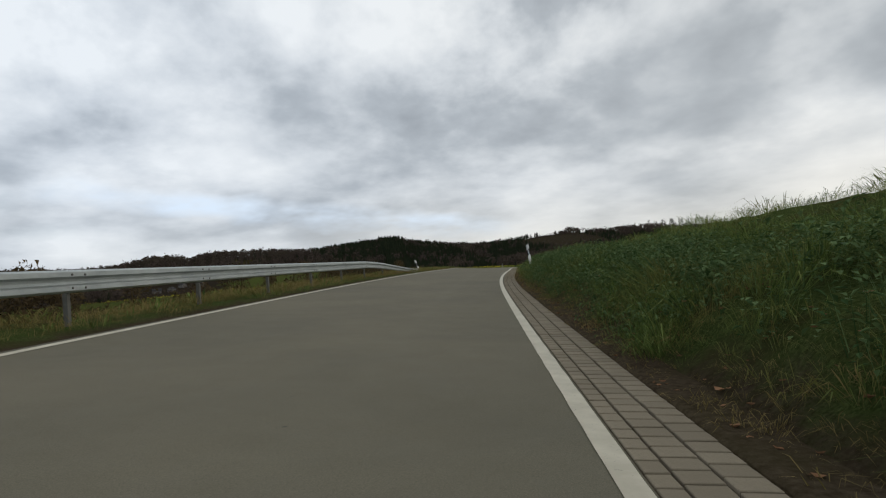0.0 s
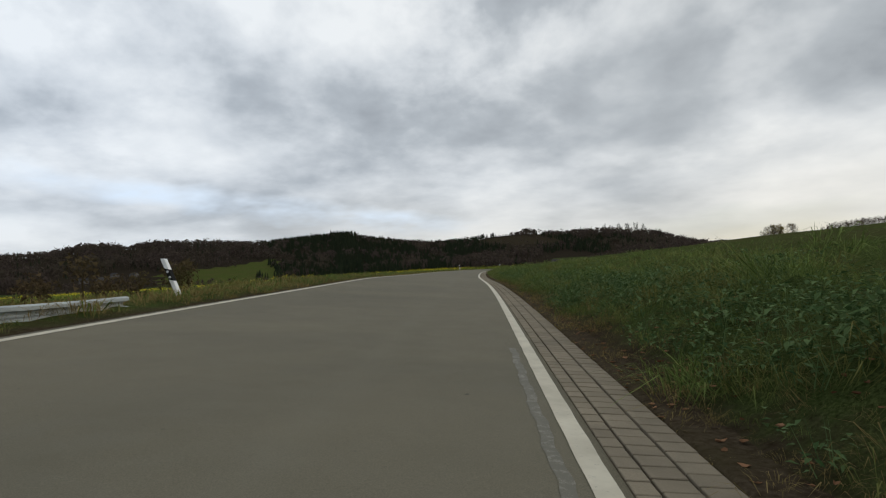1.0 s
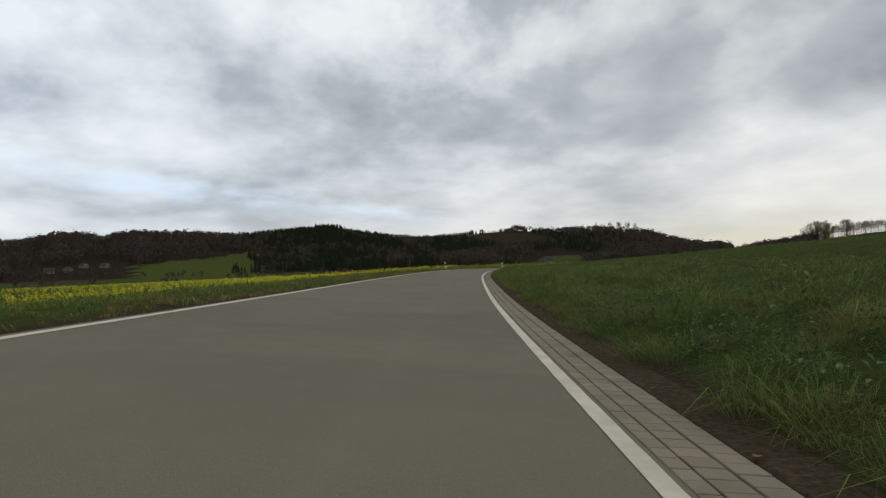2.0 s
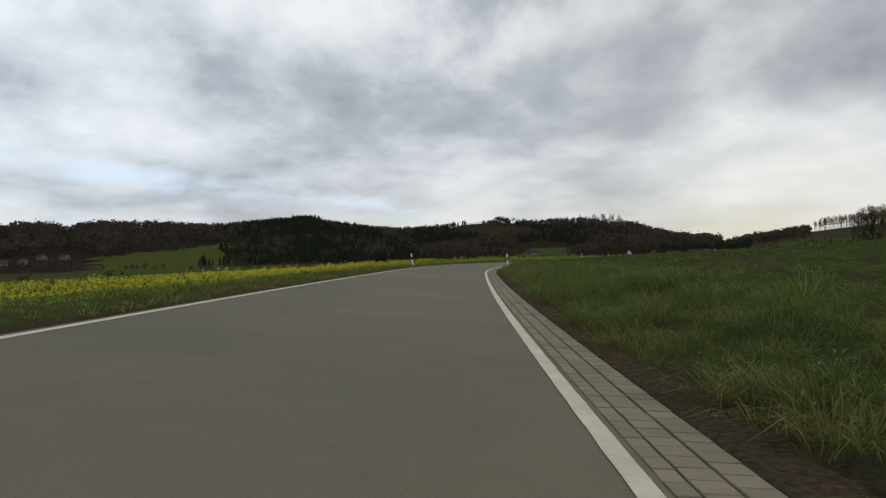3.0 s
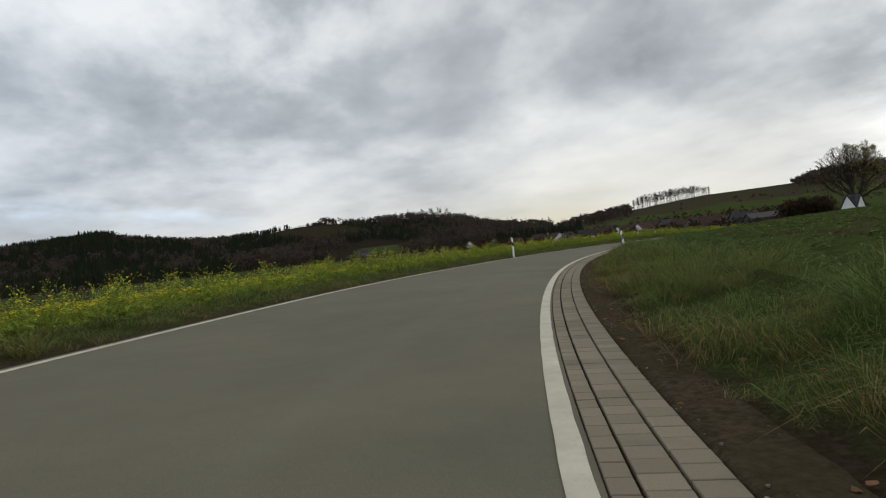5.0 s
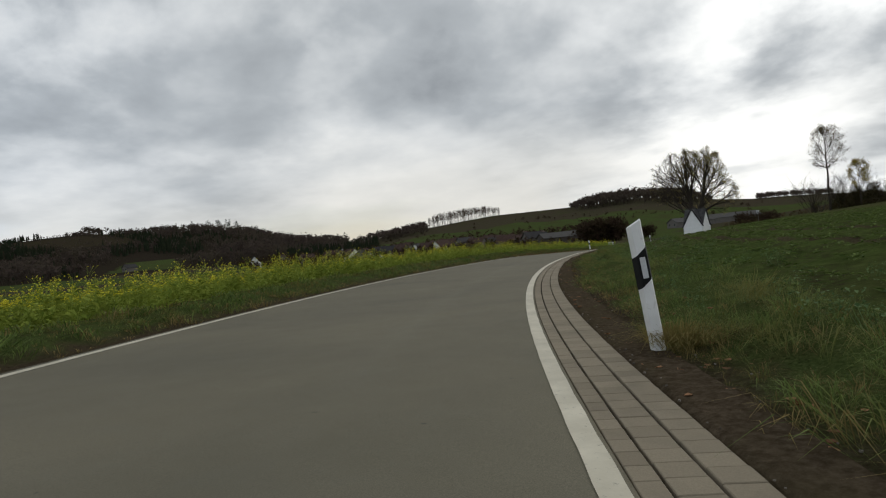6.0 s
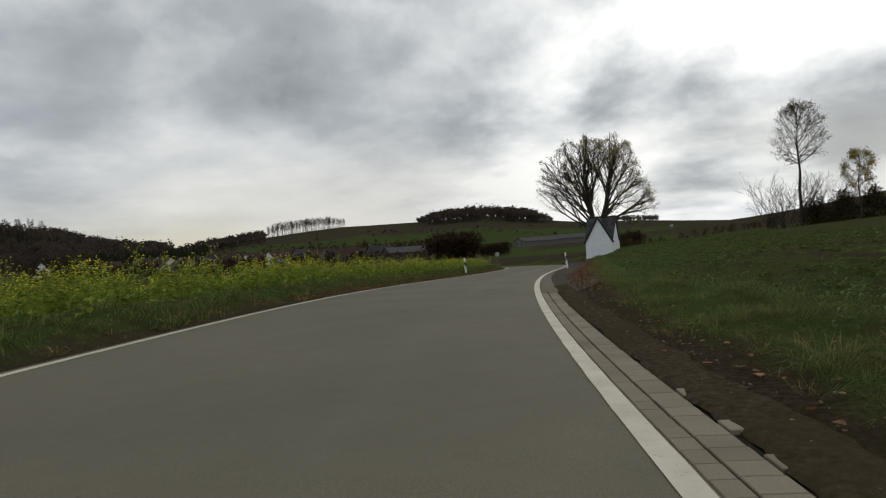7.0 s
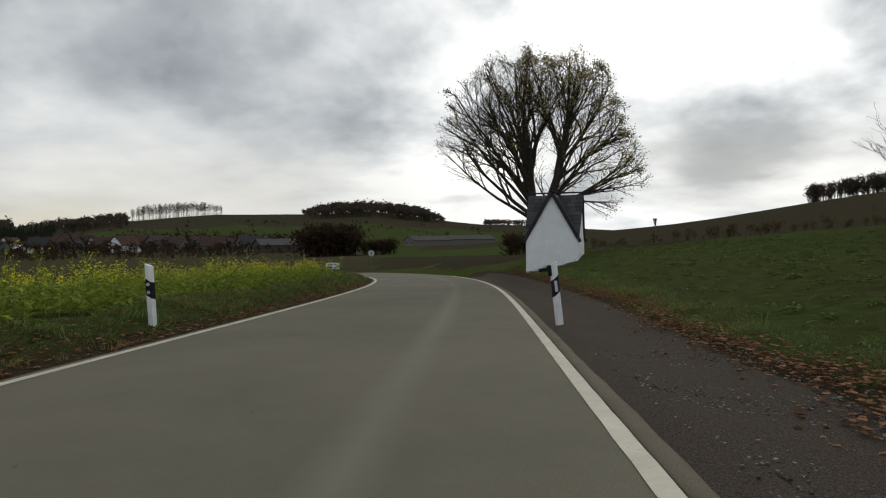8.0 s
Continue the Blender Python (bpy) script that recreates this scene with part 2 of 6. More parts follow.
VERGE = material("verge_ground", verge_paint, 0.95, spec=0.0, bump=lambda n, p: (n.noise(p, 30.0, 6.0, 0.75), 1.0, 0.05))
FAR_MEADOW = material("far_meadow", field_paint((0.036, 0.050, 0.016), (0.070, 0.094, 0.030), (0.054, 0.050, 0.023)), 0.95, spec=0.0)
FOREST_FLOOR = material("forest_floor", field_paint((0.018, 0.014, 0.011), (0.036, 0.027, 0.020), (0.028, 0.024, 0.016)), 0.97, spec=0.0)
CLEARING = material("felled_slope", field_paint((0.026, 0.020, 0.014), (0.048, 0.036, 0.025), (0.036, 0.034, 0.017)), 0.97, spec=0.0)


def leafy(name, a, b, rough=0.6, translucent=0.25, c=None, patch=0.5):
    def paint(n, p):
        base = n.mix(island(n), a, b)
        return n.mix(n.span(n.noise(p, patch, 3.0), 0.45, 0.65, 0.0, 0.8), base, c) if c else base
    return material(name, paint, rough, spec=0.01, translucent=translucent)


GRASS = leafy("grass_blade", (0.042, 0.070, 0.017), (0.178, 0.238, 0.066), 0.6, 0.28, (0.185, 0.165, 0.056), 0.9)
DRY_GRASS = leafy("dry_grass_blade", (0.1288, 0.1008, 0.0358), (0.3248, 0.2408, 0.0986), 0.7, 0.25, (0.1344, 0.1210, 0.0336))
NETTLE = leafy("nettle_leaf", (0.040, 0.076, 0.026), (0.150, 0.215, 0.088), 0.5, 0.2)
CROP_BLADE = leafy("crop_blade", (0.062, 0.096, 0.024), (0.160, 0.205, 0.062), 0.6, 0.2)
RAPE_GREEN = leafy("mustard_leaf", (0.1344, 0.1848, 0.0269), (0.3360, 0.3864, 0.0739), 0.6, 0.3)
RAPE_FLOWER = leafy("mustard_flower", (0.58, 0.50, 0.022), (0.82, 0.72, 0.06), 0.6, 0.3)
BROWN_LEAF = leafy("fallen_leaf", (0.080, 0.034, 0.016), (0.380, 0.205, 0.110), 0.8, 0.1, (0.160, 0.092, 0.052), 3.0)
TREE_LEAF = leafy("autumn_leaf", (0.200, 0.160, 0.050), (0.420, 0.330, 0.120), 0.6, 0.45, (0.22, 0.21, 0.07))
SCRUB_TWIG = leafy("scrub_twigs", (0.045, 0.032, 0.018), (0.120, 0.086, 0.046), 0.85, 0.3, (0.075, 0.066, 0.026))
BUSH_LEAF = leafy("hedge_leaf", (0.028, 0.030, 0.012), (0.085, 0.062, 0.028), 0.7, 0.25)
THIN_LEAF = leafy("withered_leaf", (0.080, 0.060, 0.024), (0.190, 0.140, 0.055), 0.7, 0.35)
YELLOW_LEAF = leafy("yellow_leaf", (0.230, 0.165, 0.022), (0.380, 0.280, 0.050), 0.6, 0.4)
CONIFER = leafy("conifer_needles", (0.021, 0.029, 0.017), (0.032, 0.041, 0.022), 0.8, 0.3, (0.026, 0.030, 0.017), 0.02)
BARE_WOOD = leafy("bare_woodland", (0.056, 0.044, 0.037), (0.088, 0.067, 0.055), 0.9, 0.4, (0.074, 0.062, 0.042), 0.014)
THICKET_WOOD = leafy("thicket_twigs", (0.0250, 0.0175, 0.0117), (0.0700, 0.0438, 0.0299), 0.9, 0.3, (0.0450, 0.0375, 0.0182), 0.25)


def bark_paint(n, p):
    return n.mix(n.span(n.noise(p, 9.0, 5.0, 0.7), 0.3, 0.7), (0.026, 0.021, 0.016), (0.088, 0.074, 0.058))


BARK = material("bark", bark_paint, 0.92, spec=0.03, bump=rough_bump(25.0, 0.8, 0.02))


def plaster_paint(n, p):
    base = n.mix(n.span(n.noise(p, 2.2, 5.0, 0.6), 0.35, 0.7), (0.74, 0.74, 0.73), (0.82, 0.82, 0.81))
    return n.mix(n.span(n.noise(p, 5.0, 5.0, 0.7, 0.6), 0.64, 0.74, 0.0, 0.5), base, (0.40, 0.385, 0.35))


PLASTER = material("white_plaster", plaster_paint, 0.9, spec=0.03, bump=rough_bump(60.0, 0.3, 0.006))
SLATE = material("slate_roof", lambda n, p: n.mix(n.span(n.noise(p, 6.0, 4.0), 0.3, 0.7), (0.022, 0.021, 0.022), (0.052, 0.049, 0.048)), 0.8, spec=0.12)
SLATE_PIECE = material("slate", lambda n, p: n.mix(object_random(n), (0.020, 0.019, 0.020), (0.058, 0.054, 0.053)), 0.65, spec=0.35)
TILE_ROOF = material("tile_roof", lambda n, p: n.mix(n.span(n.noise(p, 1.2, 4.0), 0.3, 0.7), (0.042, 0.028, 0.023), (0.085, 0.054, 0.043)), 0.9, spec=0.05)
SHEET_ROOF = material("sheet_roof", lambda n, p: n.mix(n.noise(p, 0.6, 3.0), (0.06, 0.057, 0.053), (0.10, 0.095, 0.088)), 0.85, spec=0.05)
DARK_WOOD = material("dark_boards", lambda n, p: n.mix(n.noise(p, 2.0, 3.0), (0.035, 0.028, 0.022), (0.07, 0.056, 0.044)), 0.85)
HOUSE_GLASS = material("window_glass", (0.03, 0.035, 0.04), 0.1)


def steel_paint(n, p):
    base = n.mix(n.span(n.noise(p, 2.0, 5.0, 0.6), 0.3, 0.7), (0.30, 0.325, 0.315), (0.42, 0.445, 0.43))
    return n.mix(n.span(n.noise(p, 12.0, 5.0, 0.7), 0.58, 0.75, 0.0, 0.5), base, (0.26, 0.28, 0.25))


STEEL = material("galvanised_steel", steel_paint, 0.55, metal=0.55, bump=rough_bump(30.0, 0.15, 0.004))
DARK_STEEL = material("weathered_steel", lambda n, p: n.mix(n.noise(p, 12.0, 4.0), (0.075, 0.072, 0.060), (0.15, 0.145, 0.125)), 0.6, metal=0.4)


def plastic_paint(n, p):
    base = n.mix(n.span(n.noise(p, 6.0, 4.0), 0.35, 0.7), (0.66, 0.66, 0.64), (0.78, 0.78, 0.77))
    return n.mix(n.span(n.noise(p, 14.0, 5.0, 0.7, 0.5), 0.60, 0.74, 0.0, 0.6), base, (0.30, 0.28, 0.23))


WHITE_PLASTIC = material("white_plastic", plastic_paint, 0.5)
BLACK_PLASTIC = material("black_plastic", lambda n, p: n.mix(n.noise(p, 14.0, 4.0), (0.008, 0.008, 0.008), (0.016, 0.016, 0.016)), 0.7, spec=0.12)
REFLECTOR = material("reflector", lambda n, p: n.mix(n.noise(p, 60.0), (0.42, 0.43, 0.44), (0.62, 0.63, 0.64)), 0.25)
SIGN_BACK = material("sign_back_aluminium", lambda n, p: n.mix(n.noise(p, 5.0), (0.42, 0.42, 0.43), (0.56, 0.56, 0.57)), 0.5, metal=0.3)
SIGN_WHITE = material("sign_white", lambda n, p: n.mix(n.noise(p, 4.0), (0.70, 0.70, 0.69), (0.80, 0.80, 0.79)), 0.45)
INK = material("dark_lettering", lambda n, p: n.mix(n.noise(p, 40.0), (0.02, 0.02, 0.02), (0.06, 0.06, 0.06)), 0.6)


# ---- mesh helpers ----
def mesh_of(name, verts, faces, mats, index=None, uvs=None, smooth=False):
    me = bpy.data.meshes.new(name)
    me.from_pydata([tuple(v) for v in verts], [], faces)
    for m in mats if isinstance(mats, (list, tuple)) else [mats]:
        me.materials.append(m)
    if index is not None:
        me.polygons.foreach_set("material_index", np.asarray(index, dtype=np.int32))
    if uvs is not None:
        layer = me.uv_layers.new(name="UVMap")
        loops = np.empty(len(me.loops), dtype=np.int32)
        me.loops.foreach_get("vertex_index", loops)
        layer.data.foreach_set("uv", np.asarray(uvs, dtype=np.float32)[loops].ravel())
    me.polygons.foreach_set("use_smooth", np.full(len(me.polygons), bool(smooth)))
    me.update()
    return me


def bulk(name, verts, loops, sizes, mats, index=None, smooth=False):
    """A large mesh straight from arrays: loops are vertex numbers, sizes the corners of each face."""
    me = bpy.data.meshes.new(name)
    me.vertices.add(len(verts))
    me.vertices.foreach_set("co", np.asarray(verts, dtype=np.float32).ravel())
    me.loops.add(len(loops))
    me.loops.foreach_set("vertex_index", np.asarray(loops, dtype=np.int32))
    me.polygons.add(len(sizes))
    starts = np.concatenate([[0], np.cumsum(sizes)[:-1]])
    me.polygons.foreach_set("loop_start", starts.astype(np.int32))
    me.polygons.foreach_set("loop_total", np.asarray(sizes, dtype=np.int32))
    for m in mats if isinstance(mats, (list, tuple)) else [mats]:
        me.materials.append(m)
    if index is not None:
        me.polygons.foreach_set("material_index", np.asarray(index, dtype=np.int32))
    me.polygons.foreach_set("use_smooth", np.full(len(sizes), bool(smooth)))
    me.update(calc_edges=True)
    me.validate()
    return me


def part(name, data, parent, label="", m=None):
    """Links a mesh as one part under a thing or a part."""
    ob = new(name, data)
    ob.parent = parent
    if m is not None:
        ob.matrix_basis = m
    return tagged(ob, label) if label else ob


def thing(name, label, category, m=None, group="", kind="", data=None):
    ob = new(name, data)
    if m is not None:
        ob.matrix_basis = m
    return tagged(ob, label, category, group, kind)


def from_bm(name, bm, mat, smooth=False):
    me = bpy.data.meshes.new(name)
    bm.to_mesh(me)
    bm.free()
    me.materials.append(mat)
    if smooth:
        me.polygons.foreach_set("use_smooth", np.ones(len(me.polygons), dtype=bool))
    return me


def box(name, size, at, mat, bevel=0.0):
    bm = bmesh.new()
    bmesh.ops.create_cube(bm, size=1.0, matrix=Matrix.Translation(at) @ Matrix.Diagonal((*size, 1)))
    if bevel:
        bmesh.ops.bevel(bm, geom=bm.edges[:], offset=bevel, segments=1, affect="EDGES")
    return from_bm(name, bm, mat)


def rod(name, radius, z0, z1, mat, at=(0, 0), sides=10):
    bm = bmesh.new()
    bmesh.ops.create_cone(bm, cap_ends=True, segments=sides, radius1=radius, radius2=radius, depth=z1 - z0, matrix=Matrix.Translation((*at, (z0 + z1) / 2)))
    return from_bm(name, bm, mat, False)


def smoothstep(a, b, x):
    u = np.clip((np.asarray(x, dtype=float) - a) / (b - a), 0, 1)
    return u * u * (3 - 2 * u)


# ---- the road's alignment: bends, heights and crossfall along its right edge line ----
STEP = 0.5
S0, S1 = -30.0, 380.0
ROAD_S = np.arange(S0, S1, STEP)
WIDTH = 5.02
BEND_S = np.arange(-20, 301, 10.0)
RISE_S = np.arange(-20, 301, 20.0)
BEND = (-0.00001, -0.00035, -0.00035, 0.00069, 0.00275, 0.00331, 0.00066, -0.00163, -0.00115, 0.00089, 0.00184, 0.00067, 0.00049, 0.00210, 0.00109, 0.00062, 0.00541, 0.01114, 0.01199, 0.00910, 0.00783, 0.00928, 0.00824, 0.00921, 0.00835, 0.00589, 0.00736, 0.00480, 0.00161, -0.00290, -0.00766, -0.01237, -0.01708)
RISE = (-0.44, 0.08, 0.54, 0.91, 1.16, 1.19, 1.31, 1.36, 1.38, 1.39, 1.29, 1.05, 0.82, 0.52, -0.18, -0.90, -1.65)
TILT = (-0.080, -0.082, -0.098, -0.073, -0.065, -0.047, -0.012, 0.020, 0.004)
LATER = ((320, -0.030, -2.4), (340, -0.028, -3.2), (360, -0.02, -4.0), (380, -0.01, -4.8))
bend = np.interp(ROAD_S, [*BEND_S, *[a[0] for a in LATER]], [*BEND, *[a[1] for a in LATER]])
head = 0.0653 + np.cumsum(bend) * STEP
head -= head[int((-20 - S0) / STEP)] - 0.0653 - BEND[0] * STEP
road_x = np.cumsum(np.sin(head)) * STEP
road_y = np.cumsum(np.cos(head)) * STEP
ZERO = int(round((0 - S0) / STEP))
road_x += 0.54 - road_x[ZERO]
road_y += 0.57 - road_y[ZERO]
rise = np.interp(ROAD_S, [*RISE_S, *[a[0] for a in LATER]], [*RISE, *[a[2] for a in LATER]])
rise[ROAD_S < -20] = RISE[0] + (ROAD_S[ROAD_S < -20] + 20) * 0.026
kernel = np.hanning(41) / np.hanning(41).sum()
road_z = np.convolve(np.pad(rise, 20, "edge"), kernel, "valid")
tilt = np.interp(ROAD_S, [*np.arange(-20, 301, 40.0), 340], [*TILT, -0.02])


def along(s):
    """Place, heading and crossfall of the right edge line at s."""
    return (np.interp(s, ROAD_S, road_x), np.interp(s, ROAD_S, road_y), np.interp(s, ROAD_S, road_z), np.interp(s, ROAD_S, head), np.interp(s, ROAD_S, tilt))


def plan(s, d):
    """x, y of a place d metres to the right of the right edge line."""
    x, y, z, h, c = along(s)
    return x + np.cos(h) * d, y - np.sin(h) * d


def nearest(x, y):
    """s and d of places in the plan."""
    x, y = np.asarray(x, dtype=float).ravel(), np.asarray(y, dtype=float).ravel()
    s, d = np.empty(len(x)), np.empty(len(x))
    rx, ry = road_x[::2], road_y[::2]
    for i in range(0, len(x), 20000):
        a, b = x[i:i + 20000, None], y[i:i + 20000, None]
        k = ((a - rx) ** 2 + (b - ry) ** 2).argmin(1) * 2
        side = (a[:, 0] - road_x[k]) * np.cos(head[k]) - (b[:, 0] - road_y[k]) * np.sin(head[k])
        ahead = (a[:, 0] - road_x[k]) * np.sin(head[k]) + (b[:, 0] - road_y[k]) * np.cos(head[k])
        far = np.hypot(a[:, 0] - road_x[k], b[:, 0] - road_y[k])
        s[i:i + 20000] = ROAD_S[k] + np.clip(ahead, -1, 1)
        d[i:i + 20000] = np.where(np.abs(ahead) > 1.5, np.sign(side) * far, side)
    return s, d


# ---- the land ----
def patchy(x, y, size):
    return 0.5 + 0.5 * np.sin(x / size + 1.3 * np.sin(y / size * 0.7)) * np.cos(y / size * 0.9 + 0.8 * np.sin(x / size * 1.3))


LOW = -5.0
VIEW = (10.0, 100.0)


def hill_row(rows, away, wide, deep, eye=VIEW):
    """Hills side by side at one distance: each a bearing in degrees and a height."""
    return [(eye[0] + math.sin(radians(a)) * away, eye[1] + math.cos(radians(a)) * away, h, wide, deep, a) for a, h in rows]


FAR_HILLS = hill_row([(-50, 50), (-44, 47), (-38, 39), (-32, 38), (-26, 43), (-20, 56), (-14, 35), (-8, 61), (-2, 50), (4, 21), (10, 60), (16, 30), (22, 56), (28, 3)], 1500, 110, 330)
MID_VIEW = (72.0, 210.0)
RIDGE_AZ = (18, 26, 31, 33, 35, 37.5, 39, 42, 45, 51, 54, 58, 61, 64, 67, 71, 75, 80, 88)
RIDGE_EL = (0, 0.0, 0.05, 0.6, 0.85, 1.3, 1.4, 1.75, 2.0, 2.05, 2.1, 2.3, 1.9, 1.45, 1.1, 1.0, 0.7, 0.4, 0)
SIDE_HILLS = hill_row([(76, 6), (84, 1), (92, 11), (100, 9), (108, 12), (116, 11), (124, 8), (132, 8)], 330, 42, 90, MID_VIEW) + hill_row([(-66, 30), (-84, 30), (-110, 30), (-140, 25), (180, 25), (150, 25)], 1500, 220, 330)


def far_land(x, y):
    z = np.full(np.shape(x), LOW)
    bearing = np.degrees(np.arctan2(x - MID_VIEW[0], y - MID_VIEW[1]))
    away = np.hypot(x - MID_VIEW[0], y - MID_VIEW[1])
    crest = 6.4 + np.tan(np.radians(np.interp(bearing, RIDGE_AZ, RIDGE_EL))) * 720
    z = z + crest * np.interp(bearing, (18, 26, 80, 90), (0, 1, 1, 0)) * np.interp(away, (330, 430, 500, 560, 640, 700, 720, 740, 800, 1000, 1300), (0, 0.04, 0.18, 0.38, 0.66, 0.95, 0.99, 1.0, 0.92, 0.4, 0))
    for hx, hy, h, wide, deep, a in FAR_HILLS + SIDE_HILLS:
        ux, uy = math.sin(radians(a)), math.cos(radians(a))
        out = (x - hx) * ux + (y - hy) * uy
        side = (x - hx) * uy - (y - hy) * ux
        z = z + h * np.exp(-0.5 * ((side / wide) ** 2 + (out / deep) ** 2))
    return z


BANK_S = (-30, 10, 28, 42, 60, 85, 120, 160, 200, 240, 262, 275, 286, 300, 330)
BANK_H = (1.55, 1.4, 0.9, 0.7, 0.5, 0.42, 0.36, 0.3, 0.3, 0.25, 0.32, 0.70, 1.15, 1.1, 0.3)


def near_land(s, d):
    x, y, z, h, c = along(s)
    right = np.maximum(d - 0.66, 0)
    left = np.maximum(-d - WIDTH - 0.25, 0)
    bank = np.interp(s, BANK_S, BANK_H)
    climb = np.interp(s, (0, 60, 100, 130, 150, 170, 190, 230, 270, 300, 318, 335), (0.03, 0.075, 0.092, 0.092, 0.09, 0.09, 0.10, 0.10, 0.115, 0.08, 0.02, -0.005))
    reach = np.interp(s, (100, 115, 130, 150, 190, 210, 230, 255, 285), (75, 35, 13, 7, 5, 6, 9, 22, 75))
    sink = np.interp(s, (120, 132, 150, 175, 205, 235), (0, 0.012, 0.02, 0.02, 0.012, 0))
    beyond = np.maximum(right - 3, 0)
    zr = z + c * 0.66 - 0.02 + bank * (smoothstep(0.5, 5.2, right) + np.interp(s, (-30, 12, 24, 36, 50, 90), (0.30, 0.42, 0.60, 0.55, 0.35, 0.25)) * (smoothstep(0.2, 1.1, right) - smoothstep(0.5, 5.2, right))) + climb * reach * (1 - np.exp(-beyond / reach)) - sink * np.maximum(beyond - 7, 0)
    zl = z - c * (WIDTH + 0.25) - 0.02 + np.interp(s, (0, 150, 190, 204, 240, 300), (0.10, 0.12, 0.20, 0.24, 0.32, 0.32)) * smoothstep(0.0, 0.95, left)
    fall_a = -2.6 * smoothstep(1.6, 11, left)
    fall_b = -np.interp(s, (60, 110, 150, 190, 240, 285), (0.35, 0.40, 0.58, 0.42, 0.42, 0.34)) * smoothstep(1.0, 6.5, left) - np.interp(s, (90, 140, 190, 250), (0.008, 0.010, 0.013, 0.028)) * np.maximum(left - 5, 0)
    zl = zl + fall_a + (fall_b - fall_a) * smoothstep(50, 62, s)
    return np.where(d > 0.66, zr, np.where(d < -WIDTH - 0.25, zl, z + c * d))


def field_edge(s):
    """Where the verge's rough grass gives way to the young crop."""
    return np.interp(s, (60, 98, 142, 158, 188, 206, 221, 245, 262, 290), (6.4, 5.7, 3.9, 3.5, 2.9, 2.7, 2.7, 2.4, 2.8, 3.4))


def land(x, y):
    """Ground height at places in the plan."""
    shape = np.shape(x)
    x, y = np.asarray(x, dtype=float).ravel(), np.asarray(y, dtype=float).ravel()
    z = far_land(x, y)
    s, d = np.full(len(x), 0.0), np.full(len(x), 1e4)
    close = (np.abs(x - 60) < 420) & (np.abs(y - 140) < 420)
    s[close], d[close] = nearest(x[close], y[close])
    w = 1 - smoothstep(55, 190, np.abs(d))
    z = z + (near_land(s, np.clip(d, -200, 200)) - z) * w
    return z.reshape(shape), s.reshape(shape), d.reshape(shape)


def spot(x, y):
    return float(land(np.array([x]), np.array([y]))[0][0])


